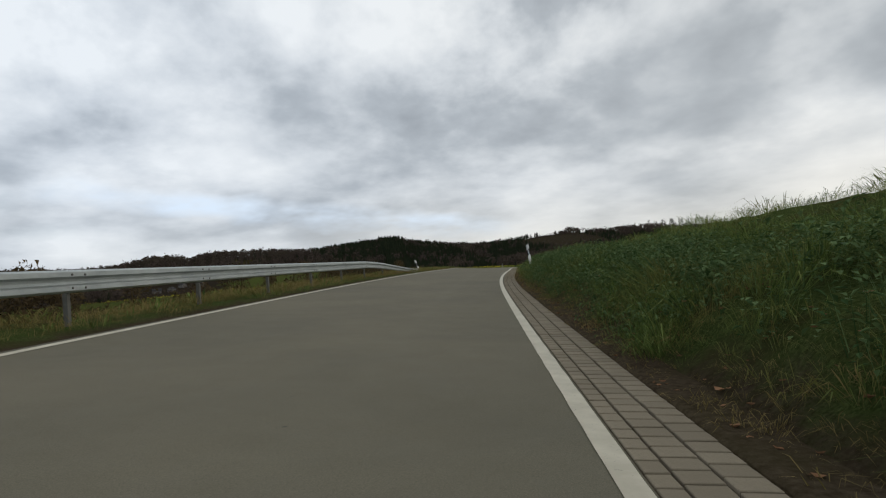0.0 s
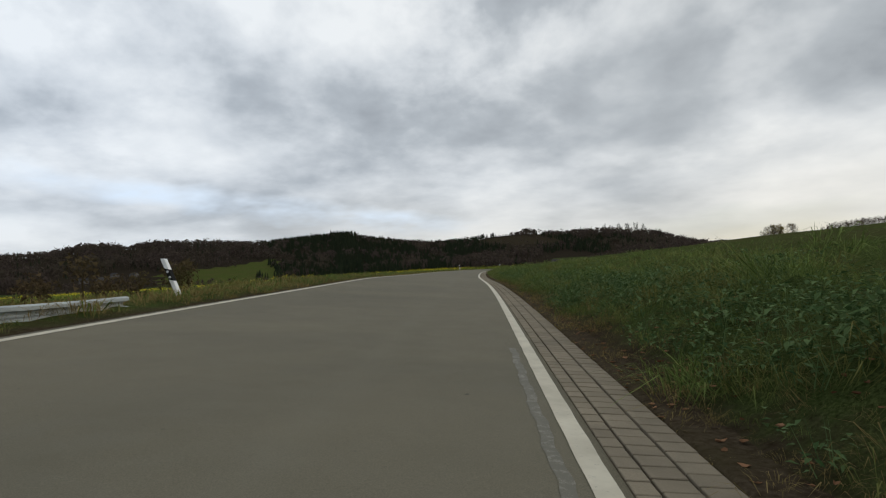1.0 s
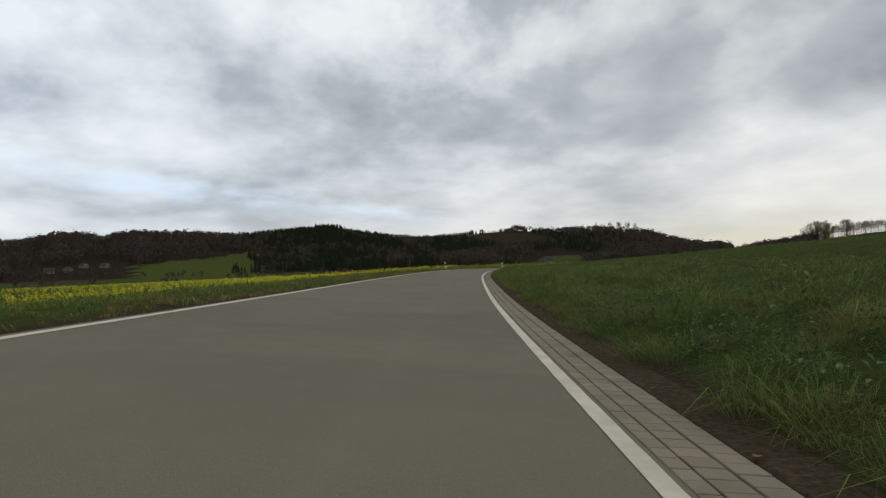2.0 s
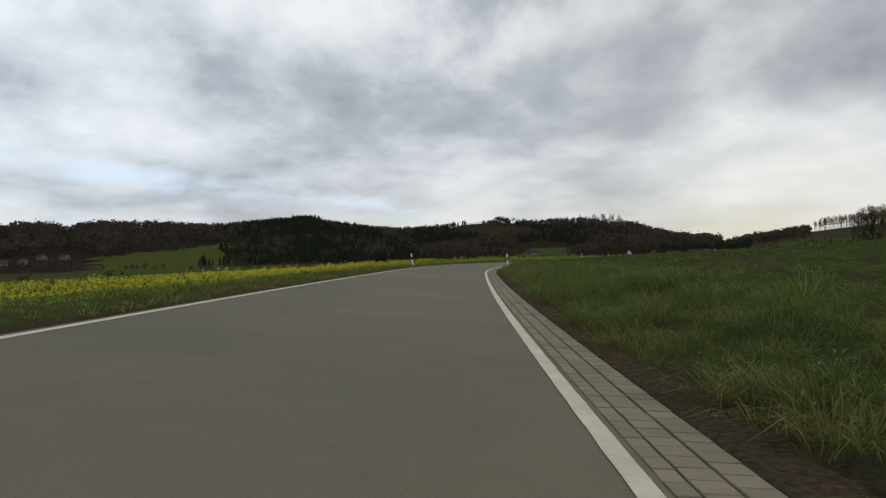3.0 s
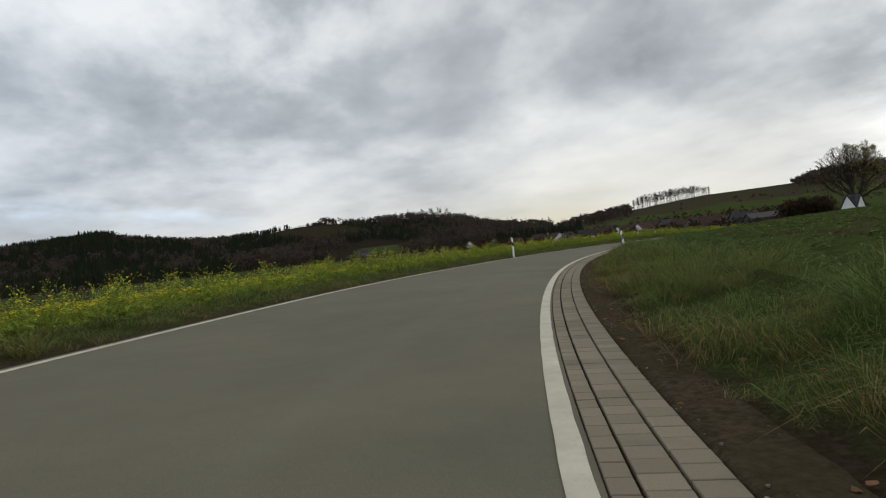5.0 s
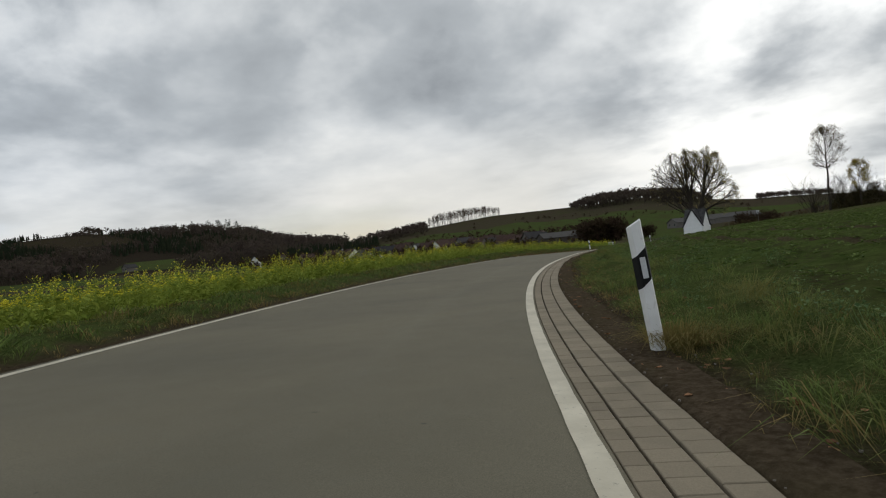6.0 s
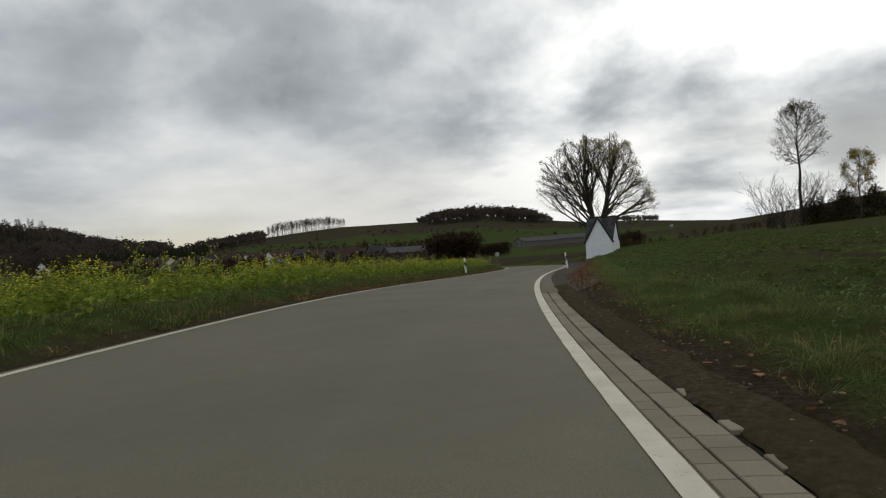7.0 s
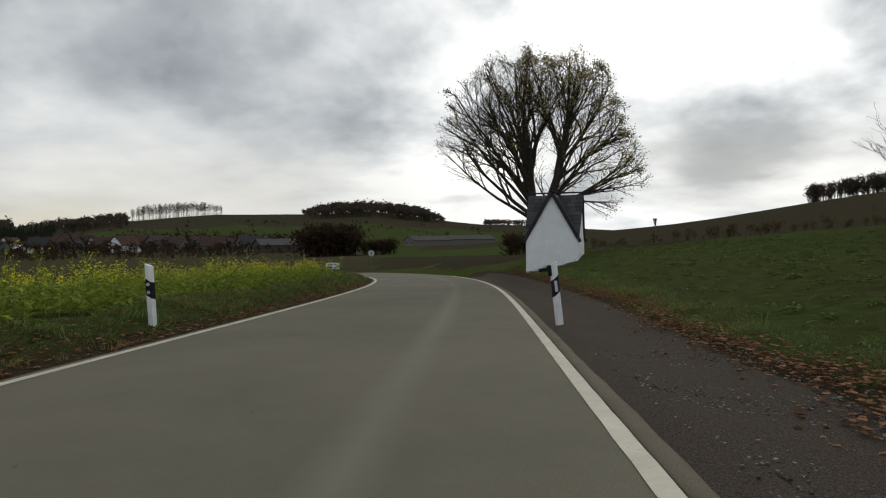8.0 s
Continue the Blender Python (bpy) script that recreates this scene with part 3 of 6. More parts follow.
def ground_sheet():
    def steps(a, b, fine):
        mid = list(np.arange(a, b + 0.01, fine))
        out, w, v = [], 2.0, b
        while v < 4200:
            v += w
            out.append(v)
            w = min(w * 1.09, 15 if v < 860 else 70)
        low, w, v = [], 2.0, a
        while v > -3200:
            v -= w
            low.append(v)
            w = min(w * 1.09, 60)
        return np.array(low[::-1] + mid + out)

    gx, gy = steps(-40, 160, 2.5), steps(-30, 270, 2.5)
    X, Y = np.meshgrid(gx, gy)
    Z, S, D = land(X, Y)
    rough = np.sin(X * 0.31 + np.sin(Y * 0.17) * 2) * np.cos(Y * 0.27 + X * 0.05)
    Z = Z + 0.06 * rough * smoothstep(3.0, 9.0, np.where(D > 0, D, -D - WIDTH))
    under = smoothstep(-WIDTH - 4.2, -WIDTH - 3.0, D) * (1 - smoothstep(7.6, 9.2, D))
    Z = Z - 0.50 * under - 0.22 * ((D > -WIDTH - 1.2) & (D < 1.6))
    ny, nx = X.shape
    i = (np.arange(ny - 1)[:, None] * nx + np.arange(nx - 1)[None]).ravel()
    quads = np.stack([i, i + 1, i + nx + 1, i + nx], 1)
    cx, cy = X.ravel()[quads].mean(1), Y.ravel()[quads].mean(1)
    cs, cd = S.ravel()[quads].mean(1), D.ravel()[quads].mean(1)
    away = np.hypot(cx - VIEW[0], cy - VIEW[1])
    az = np.degrees(np.arctan2(cx - VIEW[0], cy - VIEW[1]))
    wob = np.sin(cx * 0.011 + 1.7) * np.cos(cy * 0.013) + 0.5 * np.sin(cx * 0.037 + cy * 0.029)
    mid_az = np.degrees(np.arctan2(cx - MID_VIEW[0], cy - MID_VIEW[1]))
    mid_away = np.hypot(cx - MID_VIEW[0], cy - MID_VIEW[1])
    kind = np.full(len(quads), 1)
    kind[(cd > 4.5) & (cd < 95)] = 0
    kind[(cd < -WIDTH) & (cs < 55) & (cd > -60)] = 3
    kind[away > 330] = 6
    kind[(away > 330) & (wob > 0.35) & (mid_az < 20)] = 2
    kind[(cs > 290) & (cd > 9) & (away < 330) & (mid_az > 55)] = 2
    kind[(away > 640) & (az < 31)] = 4
    kind[(az > -22) & (az < -11.5) & (away > 560) & (away < 1010 + (az + 11.5) * 14)] = 1
    kind[(az > 13) & (az < 20.5) & (away > 640) & (away < 930)] = 4
    kind[(az > 13.5 + 0.01 * (away - 700)) & (az < 18) & (away > 690) & (away < 840)] = 6
    kind[(away > 1100) & (az > 7) & (az < 19.5) & (wob > -0.45)] = 5
    kind[(mid_az > 33) & (mid_away > 604 + 12 * np.sin(mid_az * 0.7))] = 2
    kind[(mid_az > 33) & (mid_away > 430) & (mid_away <= 604 + 12 * np.sin(mid_az * 0.7))] = 6
    kind[(cx > 141 - np.maximum(216 - cy, 0) * 0.25) & (mid_az > 62) & (cd > 5) & (cs > 215)] = 2
    kind[(mid_az > 15) & (mid_az <= 58) & (mid_away > 100) & (mid_away < 340) & (cd < -62)] = 3
    kind[(mid_az > 15) & (mid_az <= 58) & (mid_away > 60) & (mid_away < 340) & (cs > 300)] = 3
    kind[(mid_az > 58) & (mid_az < 75) & (mid_away > 90) & (mid_away < 160)] = 2
    kind[(mid_az > 58) & (mid_az < 75) & (mid_away >= 160) & (mid_away < 240)] = 6
    me = bulk("ground", np.stack([X, Y, Z], -1).reshape(-1, 3), quads.ravel(), np.full(len(quads), 4), [CROP, MEADOW, PLOUGHED, SCRUB, FOREST_FLOOR, CLEARING, FAR_MEADOW], kind, True)
    thing("ground", "rolling farmland of green crop, meadow and brown ploughed fields", "ground", kind="structure", data=me)


ground_sheet()


def ribbon(name, s, d, lift, mat, label="", category="", jag=None, top=None, mark=None):
    """A strip along the road: s stations, d offsets across it. lift(s, d) raises it over the road's plane; top(s, d) gives its height outright."""
    s, d = np.asarray(s, dtype=float), np.asarray(d, dtype=float)
    S, D = np.meshgrid(s, d, indexing="ij")
    even = D
    if jag is not None:
        D = D + jag(S, D)
    x, y, z, h, c = along(S)
    X, Y = x + np.cos(h) * D, y - np.sin(h) * D
    Z = top(S, D) if top else z + c * D + lift(S, even)
    n = len(d)
    i = (np.arange(len(s) - 1)[:, None] * n + np.arange(n - 1)[None]).ravel()
    quads = np.stack([i, i + 1, i + n + 1, i + n], 1)
    me = mesh_of(name, np.stack([X, Y, Z], -1).reshape(-1, 3), quads.tolist(), mat, uvs=np.stack([mark(S, D) if mark else D, S], -1).reshape(-1, 2), smooth=True)
    return thing(name, label, category, kind="structure", data=me)


PAVED_END = 239.0


def line_shift(s):
    """Small wandering of the painted edge line."""
    return np.interp(s, (2, 29, 58, 86, 109, 136, 184, 230, 262), (0.012, 0.048, 0.02, 0.0, 0.05, 0.03, 0.015, 0.012, 0.0))


def gutter_start(s):
    """Where the asphalt ends and the first row of pavers begins."""
    return line_shift(s) + np.interp(s, (2, 29, 86, 110, 136, 184, 214, 239), (0.078, 0.108, 0.100, 0.108, 0.118, 0.081, 0.088, 0.068))


ribbon("road", np.arange(-28, 372, 1.0), np.concatenate([[-WIDTH - 0.2, -WIDTH - 0.17], np.linspace(-WIDTH, 0.0, 9), [0.085, 0.09]]),
       lambda s, d: np.where((d < -WIDTH - 0.18) | (d > 0.0875), -0.12, 0.0), ASPHALT, "grey worn asphalt country road, two lanes without centre line", "road",
       jag=lambda s, d: np.where(d > 0.05, gutter_start(s) - 0.09, 0.0))
ribbon("road_edge", np.arange(PAVED_END - 0.4, 300, 0.25), [0.066, 0.078, 0.3, 0.45, 0.47], lambda s, d: np.where(d > 0.46, -0.06, np.where(d < 0.07, -0.01, 0.0025)), DUSTY,
       "narrow asphalt strip beside the edge line", "road", jag=lambda s, d: -(d - 0.078) * (1 - np.interp(s, (239, 244, 250, 258, 300), (0.95, 0.80, 0.55, 0.33, 0.33))) + np.where(d > 0.4, 0.006 * np.sin(s * 1.7) + 0.005 * np.sin(s * 6.3 + 1), 0))


def worn(s, d):
    """A slightly ragged painted edge."""
    return 0.0015 * np.sin(s * 9.1) + 0.0015 * np.sin(s * 23.7 + d * 40)


ribbon("edge_line", np.arange(-25, 296, 0.2), [-0.06, 0.0, 0.06], lambda s, d: 0.005 + 0 * s, LINE, "white painted road edge line, worn", "road marking", jag=lambda s, d: worn(s, d) + line_shift(s))
ribbon("edge_line", np.arange(-25, 300, 0.2), [-WIDTH - 0.06, -WIDTH, -WIDTH + 0.06], lambda s, d: 0.005 + 0 * s, LINE, "thin white painted road edge line by the verge", "road marking", jag=worn)
ribbon("old_marking", np.arange(33.5, 40.2, 0.1), [-0.155, -0.12, -0.085], lambda s, d: 0.003 + 0 * s, FADED, "faded leftover strip of old road marking", "road marking",
       jag=lambda s, d: 0.008 * np.sin(s * 7) + 0.006 * np.sin(s * 19))


def ragged(s, d):
    return 0.03 * np.sin(s * 2.3 + d * 5) + 0.02 * np.sin(s * 6.1 + d * 9)


def verge_top(s, d):
    x, y = plan(s, d)
    out = np.where(d > 0, d - 0.66 - 1.2 * smoothstep(236, 243, s), -d - WIDTH - 0.3)
    bump = 0.035 * (np.sin(x * 5.1 + y * 2.2) * np.cos(y * 4.7 - x) + 0.6 * np.sin(x * 11 + y * 9)) * smoothstep(0.1, 1.2, out)
    bump = bump + 0.07 * np.sin(x * 1.9 + 2 * np.sin(y * 0.9)) * np.sin(y * 2.3 + np.sin(x * 1.3)) * smoothstep(0.7, 2.0, out)
    bump = bump + 0.36 * patchy(x, y, 0.34) ** 2 * (0.35 + 0.65 * patchy(x + 9, y, 1.1)) * smoothstep(0.5, 1.4, out) * np.interp(s, (5, 45), (0.4, 1.0)) * (d > 0) * smoothstep(0.3, -0.6, d - field_edge(s))
    return near_land(s, d) + bump - 0.012


def soil_gap(s):
    """Width of the bare strip between gutter and grass."""
    return np.interp(s, (-20, 14, 30, 45, 60, 110, 150, 190, 215, 228, 236, 245, 262, 290), (0.20, 0.22, 0.30, 0.30, 0.24, 0.22, 0.30, 0.34, 0.32, 0.30, 0.45, 0.82, 1.15, 1.3)) + 0.10 * np.sin(s * 0.8) + 0.07 * np.sin(s * 2.1)


ribbon("verge", np.arange(-20, 296, 0.4), [0.56, 0.75, 0.95, 1.2, 1.5, 1.9, 2.4, 3.0, 3.7, 4.5, 5.4, 6.4, 7.4, 8.4, 9.4], None, VERGE, "bare soil strip, grassy bank and the crop field's edge", "verge", top=verge_top,
       mark=lambda s, d: np.where(d > field_edge(s), 20.0 + d, d - 0.66 - soil_gap(s)))
ribbon("verge", np.arange(-20, 320, 0.4), [-WIDTH - 4.0, -WIDTH - 3.2, -WIDTH - 2.5, -WIDTH - 1.9, -WIDTH - 1.4, -WIDTH - 1.0, -WIDTH - 0.7, -WIDTH - 0.45, -WIDTH - 0.16], None, VERGE,
       "narrow grassy earth verge between road and field", "verge", top=verge_top, mark=lambda s, d: -d - WIDTH - 0.42)


def spill_reach(s):
    """Where washed-in soil begins to lie over the outer pavers."""
    wander = 0.018 * np.sin(s * 1.3) + 0.018 * np.sin(s * 3.7 + 1) + 0.022 * np.sin(s * 9.1) * np.sin(s * 2.9) + 0.012 * np.sin(s * 17.3)
    return np.interp(s, (-20, 100, 205, 216, 224, 240), (0.585, 0.585, 0.58, 0.565, 0.43, 0.38)) + wander * (0.12 + 0.88 * smoothstep(205, 220, s)) + gutter_start(s) - 0.09


ribbon("soil_spill", np.arange(-19, 241.0, 0.15), [0.0, 0.03, 0.08, 0.20, 0.40], lambda s, d: np.interp(d, (0, 0.03, 0.08, 0.4), (-0.022, 0.000, 0.006, 0.012)) + 0.007 * np.sin(s * 5.3 + d * 30) * np.sin(s * 13.1), SOIL,
       "washed-in dark soil lying over the outer pavers", "verge", jag=lambda s, d: (spill_reach(s) + d * 0.9) - d)
ribbon("gravel_shoulder", np.arange(237, 292, 0.4), [0.20, 0.3, 0.45, 0.6, 0.8, 1.0, 1.25, 1.45, 1.6, 1.7], None, GRAVEL_BED, "dark loose gravel shoulder beside the asphalt", "shoulder",
       top=lambda s, d: near_land(s, np.maximum(d, 0.67)) + 0.014 + 0.010 * np.sin(s * 3.1 + d * 4) - 0.05 * (d > 1.65) - 0.03 * smoothstep(240, 237, s) - 0.03 * smoothstep(0.50, 0.22, d),
       jag=lambda s, d: np.where(d > 1.55, 0.10 * np.sin(s * 1.1) + 0.4 * smoothstep(256, 268, s), 0.0) - (d - 0.5) * 0.85 * smoothstep(243, 237, s))
ribbon("gutter_bed", np.arange(-20, PAVED_END + 0.1, 0.5), [0.09, 0.095, 0.575, 0.58], lambda s, d: np.where((d < 0.092) | (d > 0.577), -0.1, -0.030), JOINT, "dark dirt-filled joints under the gutter pavers", "gutter",
       jag=lambda s, d: gutter_start(s) - 0.09 + 0 * d)



# ---- scattered small things: templates repeated into one mesh ----
def tri_fan(points_list):
    """Joins (verts, faces) pairs into one template."""
    verts, faces = [], []
    for v, f in points_list:
        k = len(verts)
        verts += list(v)
        faces += [tuple(i + k for i in q) for q in f]
    return np.array(verts, dtype=float), faces


def scatter(name, templates, x, y, z, scale, mats, seed, tilt_by=0.12, index=None, normal=None, tall=None):
    """Repeats templates at places, each turned, leaned and sized by chance, joined into one mesh. index: material number of each face of a template."""
    rng = np.random.default_rng(seed)
    pick = rng.integers(0, len(templates), len(x))
    all_v, all_l, all_s, all_i, base = [], [], [], [], 0
    for k, (tv, tf) in enumerate(templates):
        who = np.where(pick == k)[0]
        if not len(who):
            continue
        a = rng.uniform(0, 2 * np.pi, len(who))
        ca, sa = np.cos(a)[:, None], np.sin(a)[:, None]
        sc = (scale[who] if hasattr(scale, "__len__") else np.full(len(who), scale))[:, None]
        up = (tall[who][:, None] if tall is not None else sc)
        lx, ly = rng.normal(0, tilt_by, (2, len(who), 1))
        px, py, pz = tv[:, 0][None] * sc, tv[:, 1][None] * sc, tv[:, 2][None] * up
        vx = px * ca - py * sa + pz * lx + x[who][:, None]
        vy = px * sa + py * ca + pz * ly + y[who][:, None]
        vz = pz + z[who][:, None] - (px * ca - py * sa) * 0.0
        all_v.append(np.stack([vx, vy, vz], -1).reshape(-1, 3))
        loops = np.concatenate([np.array(f) for f in tf])
        sizes = np.array([len(f) for f in tf])
        n = len(tv)
        all_l.append((loops[None] + (np.arange(len(who)) * n)[:, None] + base).ravel())
        all_s.append(np.tile(sizes, len(who)))
        if index is not None:
            all_i.append(np.tile(np.array(index[k]), len(who)))
        base += n * len(who)
    return bulk(name, np.concatenate(all_v), np.concatenate(all_l), np.concatenate(all_s), mats, np.concatenate(all_i) if index is not None else None)


def blade(rng, length, width, lean, angle, at=(0, 0), droop=0.4):
    """One bent grass blade: two quads' worth of faces and a tip."""
    ux, uy = math.cos(angle), math.sin(angle)
    wx, wy = -uy * width / 2, ux * width / 2
    m = (at[0] + ux * lean * length * 0.4, at[1] + uy * lean * length * 0.4, length * 0.58)
    t = (at[0] + ux * lean * length, at[1] + uy * lean * length, length * (1 - droop * lean))
    b = (at[0], at[1], -0.02)
    return [b, (m[0] - wx, m[1] - wy, m[2]), (m[0] + wx, m[1] + wy, m[2]), t], [(0, 2, 1), (1, 2, 3)]


def tuft(seed, blades, length, width, spread, lean):
    """A tussock: blades fan outwards from its middle and droop."""
    rng = random.Random(seed)
    made = []
    for _ in range(blades):
        a, r = rng.uniform(0, 6.283), spread * math.sqrt(rng.random())
        made.append(blade(rng, length * rng.uniform(0.5, 1.1), width * rng.uniform(0.7, 1.3), rng.uniform(0.15, lean), a + rng.gauss(0, 0.5), (math.cos(a) * r, math.sin(a) * r)))
    return tri_fan(made)


def leaf_quad(x, y, z, length, width, angle, pitch, roll=0.0):
    """A pointed leaf folded along its rib."""
    c, s = math.cos(angle), math.sin(angle)
    cp, sp = math.cos(pitch), math.sin(pitch)
    out = []
    for u, v, w in ((0, 0, 0), (0.45, 0.5, 0.10), (1, 0, -0.08), (0.45, -0.5, 0.10)):
        a, b, h = u * length, v * width, w * length
        e, f = a * cp - h * sp, a * sp + h * cp
        out.append((x + e * c - b * s, y + e * s + b * c, z + f + b * roll))
    return out, [(0, 1, 2), (0, 2, 3)]


def sample(n, s0, s1, d0, d1, seed, thin=None):
    rng = np.random.default_rng(seed)
    s, d = rng.uniform(s0, s1, n), rng.uniform(d0, d1, n)
    if thin is not None:
        keep = rng.uniform(0, 1, n) < thin(s, d)
        s, d = s[keep], d[keep]
    x, y = plan(s, d)
    return s, d, x, y


# ---- gutter of three rows of concrete pavers ----
PAVER_ROWS = ((0.004, 0.113), (0.131, 0.299), (0.313, 0.480))


def paver_template(width):
    bm = bmesh.new()
    bmesh.ops.create_cube(bm, size=1.0, matrix=Matrix.Diagonal((width, 0.160, 0.08, 1)))
    top = [e for e in bm.edges if all(v.co.z > 0 for v in e.verts)]
    bmesh.ops.bevel(bm, geom=top, offset=0.004, segments=1, affect="EDGES")
    bottom = [f for f in bm.faces if f.normal.z < -0.9]
    bmesh.ops.delete(bm, geom=bottom, context="FACES")
    return from_bm("paver", bm, PAVER)


# ---- delineator posts ----
def post_profile(k=1.0):
    return [(-0.060 * k, 0.030 * k), (-0.052 * k, 0.042 * k), (0.0, 0.052 * k), (0.052 * k, 0.042 * k), (0.060 * k, 0.030 * k), (0.036 * k, -0.046 * k), (0.0, -0.049 * k), (-0.036 * k, -0.046 * k)]


def prism(name, outline, low, high, mat, tilt_low=0.0, tilt_high=0.0):
    """An upright prism whose ends may slope across x."""
    n = len(outline)
    v = [(x, y, low + x * tilt_low) for x, y in outline] + [(x, y, high + x * tilt_high) for x, y in outline]
    f = [tuple(reversed(range(n))), tuple(range(n, 2 * n))] + [(i, (i + 1) % n, n + (i + 1) % n, n + i) for i in range(n)]
    return mesh_of(name, v, f, mat)


POST_MESH = {}


def post_meshes(side, tall):
    """Body, black band and reflectors of a post; side is 1 to the right of the road, -1 to its left."""
    if (side, tall) not in POST_MESH:
        slope = 0.75 * side
        mid = tall - 0.35
        marks = [mesh_of("reflector", *box_data((0.042, 0.008, 0.165), (0, -0.054, mid)), REFLECTOR)] if side > 0 else \
                [disc("reflector", 0.027, (0, -0.054, mid + 0.06), REFLECTOR), disc("reflector", 0.027, (0, -0.054, mid - 0.06), REFLECTOR)]
        POST_MESH[(side, tall)] = (prism("body", post_profile(), -0.55, tall, WHITE_PLASTIC, 0, slope * 0.6), prism("black_band", post_profile(1.06), mid - 0.125, mid + 0.125, BLACK_PLASTIC, slope, slope), marks)
    return POST_MESH[(side, tall)]


def box_data(size, at):
    x, y, z = (a / 2 for a in size)
    v = [(at[0] + i * x, at[1] + j * y, at[2] + k * z) for i in (-1, 1) for j in (-1, 1) for k in (-1, 1)]
    return v, [(0, 1, 3, 2), (4, 6, 7, 5), (0, 4, 5, 1), (2, 3, 7, 6), (0, 2, 6, 4), (1, 5, 7, 3)]


def disc(name, radius, at, mat):
    bm = bmesh.new()
    bmesh.ops.create_cone(bm, cap_ends=True, segments=12, radius1=radius, radius2=radius * 0.9, depth=0.012, matrix=Matrix.Translation(at) @ Matrix.Rotation(radians(90), 4, "X"))
    return from_bm(name, bm, mat)


def plain_text(words, size, mat):
    """Flat lettering as a mesh."""
    curve = bpy.data.curves.new("lettering", "FONT")
    curve.body, curve.size, curve.align_x, curve.extrude = words, size, "CENTER", 0.0006
    temp = new("lettering", curve)
    bpy.context.view_layer.update()
    me = bpy.data.meshes.new_from_object(temp.evaluated_get(bpy.context.evaluated_depsgraph_get()))
    bpy.data.objects.remove(temp)
    me.materials.clear()
    me.materials.append(mat)
    return me


def delineator(x, y, z, side, lean, label, tall=0.96, turn=0.0):
    """lean: degrees to the left of someone driving along; the front faces oncoming eyes."""
    s, d = nearest([x], [y])
    h = float(along(s[0])[3])
    m = Matrix.Translation((x, y, z)) @ Matrix.Rotation(-h + radians(turn), 4, "Z") @ Matrix.Rotation(radians(-lean), 4, "Y")
    post = thing("delineator_post", label, "delineator post", m, "posts along the road")
    body, band, marks = post_meshes(side, tall)
    part("body", body, post)
    black = part("black_band", band, post, "black slanted band")
    for r in marks:
        part("reflector", r, black, "pale reflector")
    return post


POSTS = [
    (4.19, 30.09, 1.16, 1, 5, "white delineator post with black band leaning on the nettle bank"),
    (-1.72, 47.05, 1.61, -1, 21, "strongly leaning white delineator post beside the barrier's end"),
    (21.27, 147.46, 1.49, 1, 2, "white delineator post with black band in the grass"),
    (14.35, 151.30, 1.80, -1, 7, "leaning white delineator post by the mustard field"),
    (48.58, 192.10, 1.02, 1, 6, "weathered white delineator post with dry grass at its foot"),
    (44.10, 196.50, 1.40, -1, 0, "white delineator post before the mustard field"),
    (101.60, 224.60, -0.30, 1, 6, "scuffed white delineator post on gravel near the chapel"),
    (98.88, 230.10, -0.26, -1, 3, "white delineator post on the leafy verge by tall mustard"),
]
MADE_POSTS = [delineator(*row, tall) for row, tall in zip(POSTS, (0.98, 0.77, 0.96, 0.94, 1.00, 0.94, 0.88, 0.85))]
# route sticker on the first post, a broken clip on the last one to the right
flat_on = Matrix.Rotation(radians(90), 4, "X")
sticker = part("sticker", box("sticker", (0.085, 0.004, 0.115), (0.0, -0.050, 0.835), SIGN_WHITE), MADE_POSTS[0], "white route sticker")
part("lettering", plain_text("L", 0.045, INK), sticker, m=Matrix.Translation((0.0, -0.0535, 0.850)) @ flat_on)
part("lettering", plain_text("842", 0.045, INK), sticker, m=Matrix.Translation((0.0, -0.0535, 0.800)) @ flat_on)
part("clip", box("clip", (0.20, 0.03, 0.05), (-0.13, -0.02, 0.79), BLACK_PLASTIC, 0.008), MADE_POSTS[6], "dark broken clip")
part("clip", box("clip", (0.06, 0.05, 0.16), (-0.07, -0.02, 0.77), BLACK_PLASTIC, 0.008), MADE_POSTS[6], "dark broken clip")


# ---- guard rail ----
RAIL_D = -WIDTH - 1.05
RAIL_START, RAIL_BEND, RAIL_END = -24.0, 27.0, 43.0


def rail_top(s):
    ground = np.interp(s, [RAIL_START, RAIL_END], [0, 0])
    return 0.74 - 0.60 * smoothstep(RAIL_BEND, RAIL_END, s) + ground


